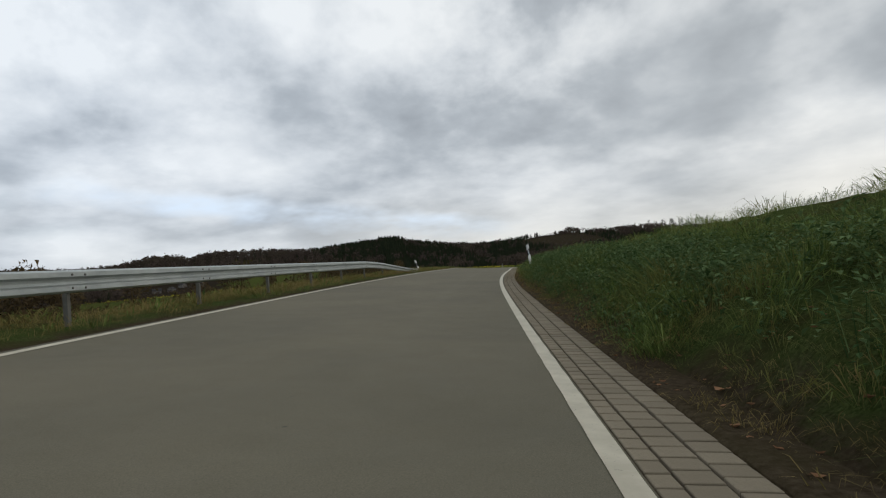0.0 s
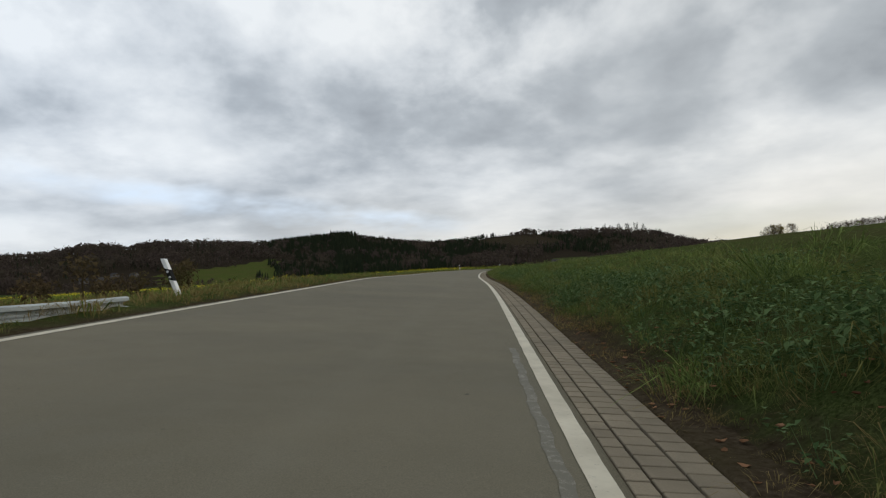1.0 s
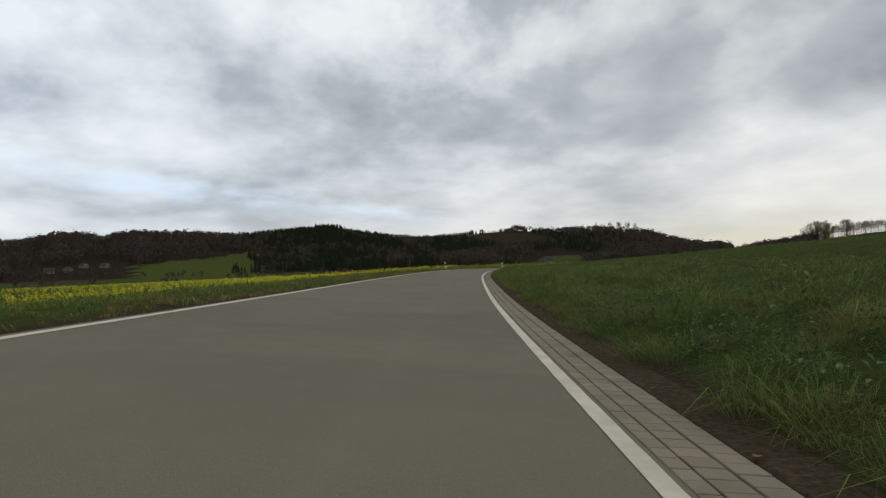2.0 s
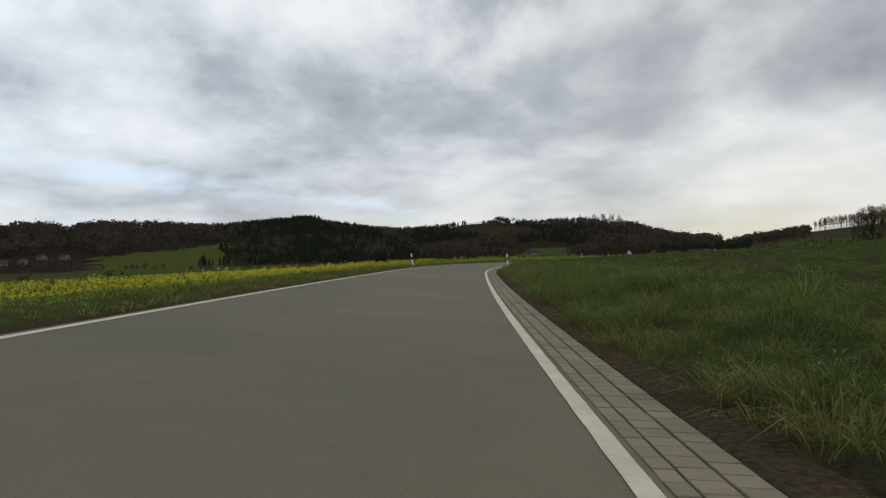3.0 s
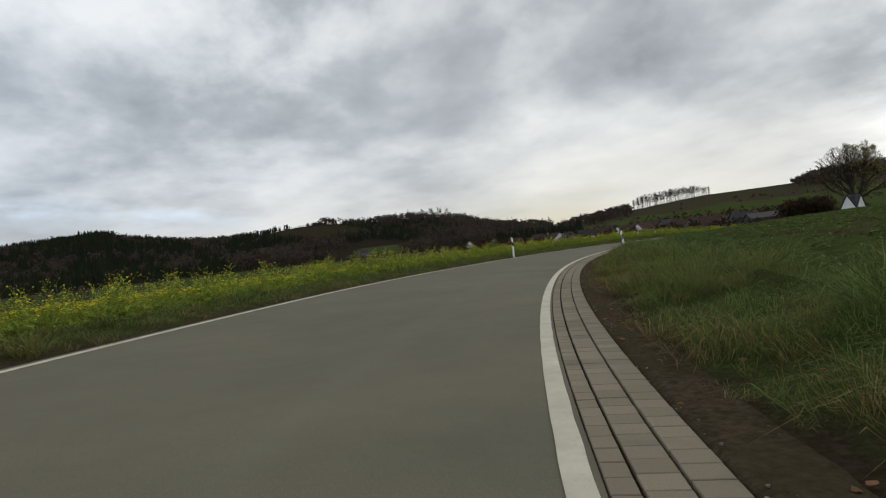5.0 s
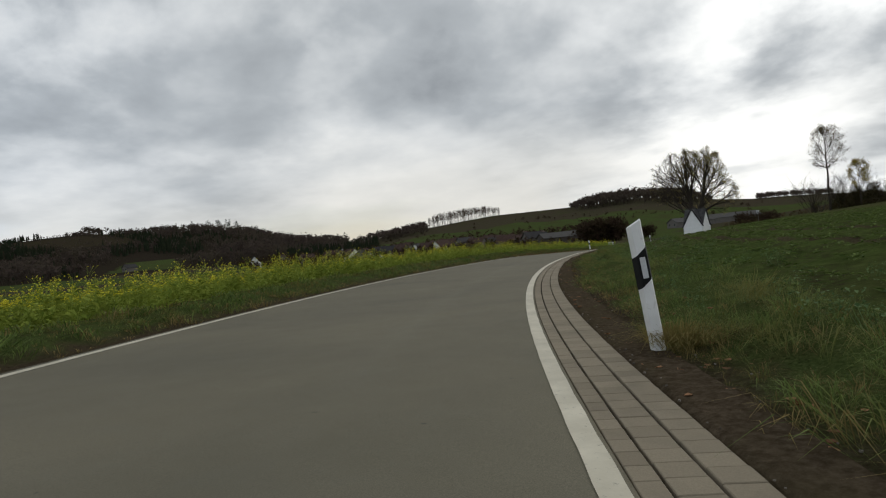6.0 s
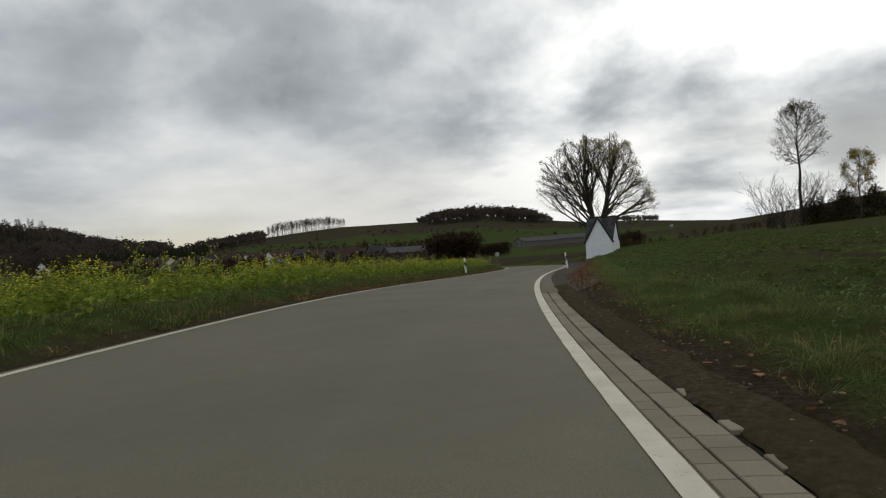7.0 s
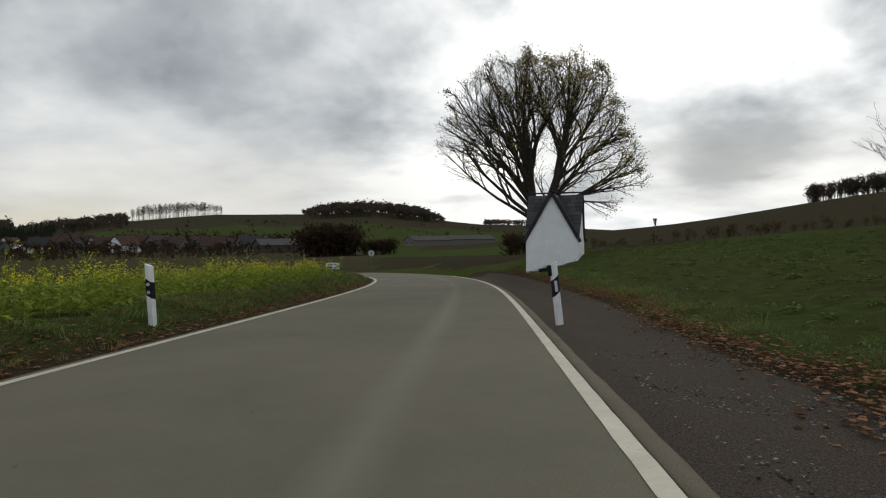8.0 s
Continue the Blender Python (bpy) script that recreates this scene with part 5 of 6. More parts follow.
def wood(name, label, templates, mat, x, y, z, scale, seed):
    me = scatter(name, templates, x, y, z, scale, mat, seed, 0.03)
    return thing(name, label, "woodland", kind="stuff", data=me)


def ragged_az(az, r):
    """Bearing with an uneven edge, so that wood borders wander."""
    return az + 1.6 * np.sin(r * 0.021 + az * 0.9) + 1.2 * np.sin(r * 0.0083 + 2.0) + 0.6 * np.sin(r * 0.055 + az * 3)


def dark_zone(az, r):
    """Where conifers stand on the far hills; elsewhere bare broadleaved wood."""
    az, r = ragged_az(az, r), r + 60 * np.sin(az * 0.8) + 40 * np.sin(az * 2.3)
    patch = np.sin(az * 1.3 + r * 0.009) * np.sin(r * 0.013 + az * 0.5) > -0.35
    return ((az > -12) & (az < -2.5) & (r < 1480) & patch) | ((az >= -2.5) & (az < 8) & (r < 1400) & patch) | ((az > 13) & (az < 19) & (r > 900) & (r < 1180)) | ((az > -7) & (az < -3) & (r > 1200))


def felled(az, r):
    az, r = ragged_az(az, r), r + 40 * np.sin(az * 0.9 + 1) + 25 * np.sin(az * 2.9)
    return ((az > 7.5) & (az < 13.5) & (r > 930)) | ((az >= 13.5) & (az < 23.5) & (r > 1330) & ~((az > 14) & (az < 18) & (r > 1490) & (r < 1520)))


CONES = [cone_tree(k) for k in range(5)]
ROUNDS = [round_tree(k) for k in range(6)]
NEAR_ROUNDS = [round_tree(k + 20, 200, 0.8) for k in range(4)]
PINES = [stem_pine(k) for k in range(5)]
def open_land(a, r):
    a, r = ragged_az(a, r), r + 30 * np.sin(a * 1.1) + 15 * np.sin(a * 3.1)
    return ((a > -22.5) & (a < -11) & (r < 1010 + (a + 11.5) * 14)) | ((a > 13) & (a < 20.5) & (r < 930)) | ((a > -30) & (a < -22.5) & (r < 930))


fx, fy, fz, frng = wood_places(25000, -52, 27.5, 640, 1560, 1, lambda a, r, x, y, u: (dark_zone(a, r) | (u < 0.05)) & (u < 0.94) & ~felled(a, r) & ~open_land(a, r))
wood("conifer_wood", "dark spruce wood covering the far hillside", CONES, CONIFER, fx, fy, fz, frng.uniform(0.42, 0.72, len(fx)) * np.where((np.degrees(np.arctan2(fx - VIEW[0], fy - VIEW[1])) + 5.2) ** 2 < 1.4, 1.5, 1.0), 2)
def skyline(x, y):
    """Taller and lower stands along the crest."""
    a = np.degrees(np.arctan2(x - VIEW[0], y - VIEW[1]))
    return 0.85 + 0.3 * np.sin(x * 0.021) * np.sin(y * 0.017) + 0.4 * np.exp(-((a + 26.5) / 1.4) ** 2) - 0.4 * np.exp(-((a + 23.6) / 0.5) ** 2) + 0.3 * np.exp(-((a + 21) / 1.8) ** 2)


fx, fy, fz, frng = wood_places(10500, -52, 30.5, 640, 1560, 3, lambda a, r, x, y, u: (~dark_zone(a, r) | (u < 0.09)) & ~felled(a, r) & ~open_land(a, r))
wood("bare_wood", "brown leafless broadleaved wood on the far hills", ROUNDS, BARE_WOOD, fx, fy, fz, frng.uniform(0.6, 1.25, len(fx)) * skyline(fx, fy), 4)
fx, fy, fz, frng = wood_places(150, 19.2, 23.2, 1470, 1530, 5, lambda a, r, x, y, u: (u < 0.5) & (np.sin(a * 9) > -0.2))
wood("ridge_pines", "sparse tall pines left standing on the ridge", PINES, CONIFER, fx, fy, fz, frng.uniform(1.1, 1.6, len(fx)), 6)
fx, fy, fz, frng = wood_places(190, 10.5, 18.6, 1480, 1530, 25, lambda a, r, x, y, u: (np.sin(a * 2.2 + 1) + 0.5 * np.sin(a * 6) > -0.3))
wood("crest_trees", "ragged row of bare trees along the crest", ROUNDS, BARE_WOOD, fx, fy, fz, frng.uniform(0.6, 1.15, len(fx)), 26)
fx, fy, fz, frng = wood_places(2600, 6, 23.5, 930, 1500, 27, lambda a, r, x, y, u: felled(a, r) & (u < 0.35 + 0.3 * np.sin(a * 3 + r * 0.02)))
wood("regrowth", "low brown scrub growing back on the felled slope", ROUNDS, BARE_WOOD, fx, fy, fz, frng.uniform(0.15, 0.32, len(fx)), 28)


def from_mid(n, az0, az1, near, far, seed, keep=None):
    rng = np.random.default_rng(seed)
    az, r = np.radians(rng.uniform(az0, az1, n)), np.sqrt(rng.uniform(near ** 2, far ** 2, n))
    x, y = MID_VIEW[0] + np.sin(az) * r, MID_VIEW[1] + np.cos(az) * r
    if keep:
        ok = keep(np.degrees(az), r)
        x, y = x[ok], y[ok]
    return x, y, land(x, y)[0], rng


fx, fy, fz, frng = from_mid(900, 33, 68, 470, 650, 71, lambda a, r: (np.sin(r * 0.055 + a * 0.35) > 0.86) | (np.sin(a * 1.3 + r * 0.004) > 0.975))
wood("field_hedges", "dark hedgerows between the fields above the village", ROUNDS, THICKET_WOOD, fx, fy, fz - 0.4, frng.uniform(0.10, 0.30, len(fx)), 72)
# nearer wooded rises beyond the village
fx, fy, fz, frng = from_mid(4600, 24, 82, 560, 790, 7, lambda a, r: ((a > 33) & (a < 38.3) & (r > 640)) | ((a > 51.9) & (a < 64) & (r > 664)) | ((a > 67.5) & (a < 73) & (r > 690)) | ((a < 33) & (r < 700)))
wood("bare_wood", "dark mixed wood along the crest beyond the village", ROUNDS, BARE_WOOD, fx, fy, fz, frng.uniform(0.55, 0.95, len(fx)) * np.where(np.arctan2(fx - MID_VIEW[0], fy - MID_VIEW[1]) > radians(50), 1.1, 0.75) * np.interp(np.degrees(np.arctan2(fx - MID_VIEW[0], fy - MID_VIEW[1])), (51.9, 54, 62, 64), (0.45, 1.0, 1.0, 0.5)) ** (np.arctan2(fx - MID_VIEW[0], fy - MID_VIEW[1]) > radians(50)), 8)
fx, fy, fz, frng = from_mid(520, 25, 33.5, 480, 640, 21)
wood("conifer_wood", "dark spruces in the dip beside the village", CONES, CONIFER, fx, fy, fz, frng.uniform(0.35, 0.62, len(fx)), 22)
fx, fy, fz, frng = from_mid(300, 38.6, 45.4, 716, 738, 9)
wood("tree_row", "row of tall thin-stemmed trees along the ridge", PINES, THICKET_WOOD, fx, fy, fz, frng.uniform(0.62, 0.92, len(fx)) * np.interp(np.degrees(np.arctan2(fx - MID_VIEW[0], fy - MID_VIEW[1])), (38.6, 39.4, 43.6, 45.4), (0.75, 1.0, 0.95, 0.6)), 10)
fx, fy, fz, frng = from_mid(2100, 20, 54, 230, 490, 11, lambda a, r: (r > 350) | (np.sin(a * 1.7) * np.sin(r * 0.05) > -0.1))
wood("garden_trees", "dark garden trees and shrubs among the village houses", ROUNDS, THICKET_WOOD, fx, fy, fz, (0.12 + 0.42 * frng.random(len(fx)) ** 2.0) * np.interp(np.hypot(fx - MID_VIEW[0], fy - MID_VIEW[1]), (230, 330, 400), (0.5, 0.75, 1.0)), 12)

fx, fy, fz, frng = from_mid(900, 20, 50, 205, 335, 81, lambda a, r: np.sin(a * 1.1 + r * 0.03) + np.sin(r * 0.09 - a * 0.4) > -0.3)
wood("slope_shrubs", "russet shrubs and rough growth on the slope before the village", ROUNDS, THICKET_WOOD, fx, fy, fz - 0.3, frng.uniform(0.06, 0.17, len(fx)), 82)
fx, fy, fz, frng = from_mid(150, 22, 50, 312, 345, 83)
wood("garden_trees", "bare dark trees standing between the nearest village houses", ROUNDS, THICKET_WOOD, fx, fy, fz - 0.5, 0.18 + 0.34 * frng.random(len(fx)) ** 2, 84)


def clump(x, y, radius, n, seed, name, label, size):
    rng = np.random.default_rng(seed)
    a, r = rng.uniform(0, 6.283, n), radius * np.sqrt(rng.uniform(0, 1, n))
    px, py = x + np.cos(a) * r, y + np.sin(a) * r * 0.7
    wood(name, label, NEAR_ROUNDS, THICKET_WOOD, px, py, land(px, py)[0] - 2.2 * sum(size) / 2, rng.uniform(*size, n), seed)


clump(228, 321, 9, 60, 13, "thicket", "dark thicket of brown shrubs beyond the junction", (0.60, 0.82))
clump(243, 315, 6, 26, 14, "thicket", "low brown shrubs beside the thicket", (0.28, 0.42))
clump(214, 262, 6, 34, 15, "thicket", "reddish brown hedge beyond the chapel", (0.28, 0.42))
fx, fy, fz, frng = from_mid(260, 91.6, 108, 295, 335, 17)
wood("copse", "brown copse on the rounded hill", NEAR_ROUNDS[:2], BARE_WOOD, fx, fy, fz, frng.uniform(0.4, 0.62, len(fx)), 18)
fx, fy, fz, frng = wood_places(900, -44, -3, 330, 760, 19, lambda a, r, x, y, u: (u < 0.35) & (np.sin(r * 0.020 + a * 0.2) > 0.35))
wood("valley_hedges", "dark hedges and field trees in the valley", ROUNDS, BARE_WOOD, fx, fy, fz, frng.uniform(0.3, 0.6, len(fx)), 20)
hy = np.random.default_rng(61).uniform(186, 236, 170)
hx = 141 - np.maximum(216 - hy, 0) * 0.25 + np.random.default_rng(62).normal(0, 0.8, 170)
wood("scrub_line", "low dark scrub between the crop and the brown slope", NEAR_ROUNDS, SCRUB_TWIG, hx, hy, land(hx, hy)[0] - 0.12, np.random.default_rng(63).uniform(0.03, 0.085, 170), 64)
ss, sd, sx, sy = sample(330, -12, 52, -WIDTH - 16, -WIDTH - 2.4, 23)
wood("slope_shrubs", "bare brown shrubs on the slope below the barrier", NEAR_ROUNDS, SCRUB_TWIG, sx, sy, land(sx, sy)[0], np.random.default_rng(24).uniform(0.06, 0.13, len(sx)) * np.interp(-sd - WIDTH, (2.4, 6, 16), (0.7, 1.0, 1.5)), 24)


fx, fy, fz, frng = wood_places(150, -30, -22.5, 700, 860, 33, lambda a, r, x, y, u: (r < 780) | (u < 0.4))
wood("garden_trees", "bare trees and shrubs round the valley houses", ROUNDS, BARE_WOOD, fx, fy, fz, frng.uniform(0.18, 0.42, len(fx)), 34)


# ---- village ----
def house(x, y, w, dep, eave, ridge, turn, roof_mat, wall_mat, label, group="houses of the village"):
    z = spot(x, y)
    h = thing("house", label, "house", Matrix.Translation((x, y, z)) @ Matrix.Rotation(radians(turn), 4, "Z"), group)
    g = [(-w / 2, -1.5), (w / 2, -1.5), (w / 2, eave), (0, ridge), (-w / 2, eave)]
    v = [(a, -dep / 2, b) for a, b in g] + [(a, dep / 2, b) for a, b in g]
    part("wall", mesh_of("wall", v, [(0, 1, 2, 3, 4), (9, 8, 7, 6, 5), (0, 5, 6, 1), (1, 6, 7, 2), (4, 9, 5, 0)], wall_mat), h)
    for sgn in (-1, 1):
        o = 0.5
        k = (ridge - eave) / (w / 2)
        e = (sgn * (w / 2 + o), eave - o * k + 0.08)
        rv = []
        for t in (0.0, 0.18):
            for yy in (-dep / 2 - o, dep / 2 + o):
                rv += [(e[0], yy, e[1] + t), (0, yy, ridge + 0.08 + t)]
        part("roof", mesh_of("roof", rv, [(0, 1, 3, 2), (4, 6, 7, 5), (0, 4, 5, 1), (2, 3, 7, 6), (0, 2, 6, 4), (1, 5, 7, 3)], roof_mat), h)
    for wx in (-w / 4, w / 4):
        for wz in ([1.2, 3.9] if eave > 4.5 else [1.2]):
            for face in (-1, 1):
                win = part("window", box("window", (1.1, 0.10, 1.3), (wx, face * (dep / 2 + 0.02), wz + 0.65), DARK_WOOD), h)
                part("pane", box("pane", (0.9, 0.06, 1.1), (wx, face * (dep / 2 + 0.06), wz + 0.65), HOUSE_GLASS), win)
    part("chimney", box("chimney", (0.6, 0.6, 1.6), (w * 0.12, dep * 0.2, ridge + 0.1), TILE_ROOF), h)
    return h


def polar(az, r):
    return VIEW[0] + math.sin(radians(az)) * r, VIEW[1] + math.cos(radians(az)) * r


def mid_polar(az, r):
    return MID_VIEW[0] + math.sin(radians(az)) * r, MID_VIEW[1] + math.cos(radians(az)) * r


GREY_WALL = material("grey_plaster", lambda n, p: n.mix(n.noise(p, 0.8, 4.0), (0.085, 0.078, 0.068), (0.17, 0.155, 0.137)), 0.9)
vr = random.Random(77)
for az, r in ((28.2, 340), (30.0, 345), (31.0, 330), (33.6, 345), (35.3, 350), (37.6, 345), (39.6, 360), (41.2, 350), (44.2, 355), (46.6, 350), (48.6, 360), (29.0, 360), (31.5, 390), (33.2, 415), (34.4, 380), (35.9, 420), (37.0, 390), (38.3, 425), (39.2, 400), (40.6, 430), (41.8, 410), (43.8, 430), (44.7, 400), (46.0, 415), (47.4, 430), (49.0, 405), (26.0, 380), (24.0, 410), (34.9, 330), (38.9, 335), (42.4, 335), (45.3, 330), (47.9, 335)):
    hx, hy = mid_polar(az, r)
    house(hx, hy, vr.uniform(7, 8.5), vr.uniform(8, 10.5), vr.uniform(2.6, 3.8), vr.uniform(5.8, 7.4), vr.uniform(0, 180), vr.choice([SLATE, TILE_ROOF, TILE_ROOF]), PLASTER if vr.random() < 0.12 else GREY_WALL, "distant village house with dark pitched roof among trees")
for az, r in ((21.2, 380), (29.4, 380)):
    hx, hy = mid_polar(az, r)
    house(hx, hy, 7.5, 10, 3.0, 7.4, -az, SLATE, PLASTER, "white gabled village house just beyond the mustard field")
for az, r in ((15.0, 700), (-26.6, 800), (-25.4, 860), (-27.9, 790), (-23.9, 850)):
    hx, hy = polar(az, r)
    house(hx, hy, 7, 10, 3.2, 6, vr.uniform(0, 180), SLATE, GREY_WALL, "distant pale valley house with dark roof", "houses in the valley")
for az, r, w_, l_, turn_, mat_ in ((50.6, 300, 12, 22, 60, DARK_WOOD), (52.6, 310, 10, 16, 50, GREY_WALL), (62.5, 400, 12, 26, 60, GREY_WALL), (66.0, 420, 10, 34, 62, GREY_WALL)):
    hx, hy = mid_polar(az, r)
    house(hx, hy, w_, l_, 3.2, 5.6, turn_, SHEET_ROOF, mat_, "long low farm barn with pale sheet roof", "farm buildings")


# ---- signs ----
def direction_sign():
    x, y = 126.0, 246.4
    z = min(spot(x, y), -1.2)
    away = math.atan2(92.0 - x, 222.0 - y)
    sign = thing("direction_sign", "white arrow-shaped direction sign with dark writing on a steel post", "road sign", Matrix.Translation((x, y, z)) @ Matrix.Rotation(math.pi - away, 4, "Z") @ Matrix.Scale(0.74, 4))
    part("pole", rod("pole", 0.04, -0.4, 1.05, STEEL), sign)
    for k, zz in enumerate((0.86, 0.58)):
        o = [(-0.55, -0.12), (0.50, -0.12), (0.68, 0.0), (0.50, 0.12), (-0.55, 0.12)]
        v = [(a, -0.05, zz + b) for a, b in o] + [(a, -0.07, zz + b) for a, b in o]
        n = len(o)
        board = part("board", mesh_of("board", v, [tuple(range(n)), tuple(reversed(range(n, 2 * n)))] + [(i, n + i, n + (i + 1) % n, (i + 1) % n) for i in range(n)], SIGN_WHITE), sign)
        for j, (a, w_) in enumerate(((-0.42, 0.5), (0.12, 0.28))):
            part("lettering_bar", box("lettering_bar", (w_, 0.004, 0.07), (a + w_ / 2, -0.073, zz), INK), board)


def back_sign(x, y, top, label, shape, turn=0):
    z = spot(x, y)
    away = math.atan2(80.0 - x, 215.0 - y)
    sign = thing("road_sign", label, "road sign", Matrix.Translation((x, y, z)) @ Matrix.Rotation(math.pi - away + radians(turn), 4, "Z"))
    h = max(top - z, 1.6)
    part("pole", rod("pole", 0.025, -0.4, h - 0.05, DARK_STEEL), sign)
    if shape == "triangle":
        o = [(-0.30, h), (0.30, h), (0.0, h - 0.55)]
    else:
        o = [(math.cos(6.283 * k / 16) * 0.30, h - 0.30 + math.sin(6.283 * k / 16) * 0.30) for k in range(16)]
    n = len(o)
    v = [(a, 0.034, b) for a, b in o] + [(a, 0.044, b) for a, b in o]
    part("plate", mesh_of("plate", v, [tuple(range(n)), tuple(reversed(range(n, 2 * n)))] + [(i, n + i, n + (i + 1) % n, (i + 1) % n) for i in range(n)], SIGN_BACK), sign, "bare grey back of the sign plate")
    part("bracket", box("bracket", (0.30, 0.02, 0.05), (0, 0.022, h - 0.28), DARK_STEEL), sign)


direction_sign()
back_sign(133.0, 227.3, 1.55, "grey back of a give-way sign on a thin post", "triangle", 58)
back_sign(144.1, 254.9, -0.2, "round sign seen from behind on a thin post", "round")



# ---- mustard field in flower, left of the road ----
def mustard(seed, rich, bloom=1.0):
    """A branching plant: stems, lobed leaves below, loose flower heads on top. Far plants have one stem."""
    rng = random.Random(seed)
    green, gold = [], []
    for k in range((2 if bloom > 1.5 else 3) if rich else 1):
        a = rng.uniform(0, 6.283)
        bx, by = rng.uniform(-0.14, 0.14), rng.uniform(-0.14, 0.14)
        top = rng.uniform(0.70, 1.0)
        tx, ty = bx + math.cos(a) * 0.12, by + math.sin(a) * 0.12
        w = 0.008
        green.append(([(bx - w, by, -0.05), (bx + w, by + w, -0.05), (tx, ty, top)], [(0, 1, 2)]))
        for j in range((6 if bloom > 1.5 else 9) if rich else 4):
            u = rng.uniform(0.03, 0.86)
            size = (0.21 if rich else 0.42) * (1.08 - 0.8 * u)
            green.append(leaf_quad(bx + (tx - bx) * u, by + (ty - by) * u, top * u, size + 0.05, size * 0.55, rng.uniform(0, 6.283), rng.uniform(-0.7, 0.7)))
        for j in range((15 if bloom > 1.5 else 8) if rich else 8):
            b, r = rng.uniform(0, 6.283), rng.uniform(0.0, 0.15)
            size = rng.uniform(0.014, 0.028) * ((1.45 if bloom > 1.5 else 1.0) if rich else 3.0)
            z = top - rng.uniform(-0.06, 0.20)
            cx, cy = tx + math.cos(b) * r, ty + math.sin(b) * r
            gold.append(leaf_quad(cx, cy, z, size * 1.7, size * 1.6, rng.uniform(0, 6.283), rng.uniform(-0.8, 0.8), rng.uniform(-0.5, 0.5)))
            if rich and bloom < 1.5:
                green.append(([(cx - 0.003, cy, z), (cx + 0.003, cy, z), (tx, ty, z - 0.16)], [(0, 1, 2)]))
    t = tri_fan(green + gold)
    count = sum(len(f) for v, f in green)
    return t, [0] * count + [1] * (len(t[1]) - count)


RICH = [mustard(k, True) for k in range(5)]
GOLD = [mustard(60 + k, True, 2.0) for k in range(5)]
POOR = [mustard(40 + k, False) for k in range(5)]


def field_start(s):
    """How far beyond the left edge line the mustard begins."""
    return np.interp(s, (55, 92, 140, 185, 240, 290), (3.6, 2.8, 1.5, 1.2, 1.2, 1.6)) + 0.18 * np.sin(s * 0.9) + 0.12 * np.sin(s * 2.3)


def plant_size(s):
    return np.interp(s, (60, 110, 150, 190, 250, 285), (0.38, 0.42, 0.56, 0.84, 0.98, 0.86))


def mustard_field():
    for name, label, plants, n, s0, s1, seed in (("mustard_plants", "low mustard plants in full yellow flower at the field's edge", GOLD, 3300, 52, 158, 1), ("mustard_plants", "tall mustard plants with loose yellow flowers at the field's edge", RICH, 2900, 158, 288, 11)):
        s, d, x, y = sample(n, s0, s1, -WIDTH - 7.5, -WIDTH - 1.2, seed, lambda s, d: smoothstep(0, 0.5, -d - WIDTH - field_start(s)) * smoothstep(54, 62, s - (-d - WIDTH) * 0.35))
        me = scatter(name, [t for t, i in plants], x, y, near_land(s, d), np.random.default_rng(seed + 1).uniform(*((0.88, 1.06) if plants is GOLD else (0.75, 1.15)), len(x)) * plant_size(s), [RAPE_GREEN, RAPE_FLOWER], seed + 2, 0.12, [i for t, i in plants])
        thing(name, label, "crop plants", kind="stuff", data=me)
    s, d, x, y = sample(13500, 48, 290, -WIDTH - 60.0, -WIDTH - 7.3, 4, lambda s, d: smoothstep(54, 62, s - (-d - WIDTH) * 0.35) * smoothstep(300, 270, s + (-d - WIDTH) * 0.25) * np.interp(-d - WIDTH, (8, 30, 60), (1.0, 0.8, 0.5)))
    me = scatter("mustard_crop", [t for t, i in POOR], x, y, land(x, y)[0], np.random.default_rng(5).uniform(0.8, 1.15, len(x)) * plant_size(s), [RAPE_GREEN, RAPE_FLOWER], 6, 0.12, [i for t, i in POOR])
    thing("mustard_crop", "field of yellow-flowering mustard falling away to the valley", "crop", kind="stuff", data=me)


mustard_field()

# ---- grass ----
TUFTS = [tuft(k, 9, 0.26, 0.022, 0.14, 1.6) for k in range(8)]
LONG_TUFTS = [tuft(20 + k, 24, 0.48, 0.0095, 0.20, 1.9) for k in range(10)]
BANK_TUFTS = [tuft(90 + k, 15, 0.44, 0.016, 0.26, 2.2) for k in range(8)]
DRY_TUFTS = [tuft(70 + k, 11, 0.30, 0.009, 0.15, 2.1) for k in range(6)]
SHORT_TUFTS = [tuft(40 + k, 6, 0.12, 0.016, 0.11, 1.3) for k in range(6)]


def grass(name, label, templates, mat, n, s0, s1, d0, d1, seed, size, thin):
    s, d, x, y = sample(n, s0, s1, d0, d1, seed, thin)
    z = verge_top(s, d)
    rng = np.random.default_rng(seed + 1)
    sc = rng.uniform(0.6, 1.2, len(x)) * size * (0.38 + 1.2 * patchy(x, y, 0.34))
    sc = sc * np.where(d > 0, np.interp(s, (185, 210, 250, 280), (1.0, 0.62, 0.55, 0.7)), 1.0)
    thing(name, label, "grass", kind="stuff", data=scatter(name, templates, x, y, z, sc, mat, seed + 2, 0.4))


def right_edge(s, d):
    x, y = plan(s, d)
    return smoothstep(-0.08, 0.30, d - 0.66 - soil_gap(s)) * (0.28 + 0.72 * patchy(x, y, 0.34)) * smoothstep(0.4, -0.3, d - field_edge(s))


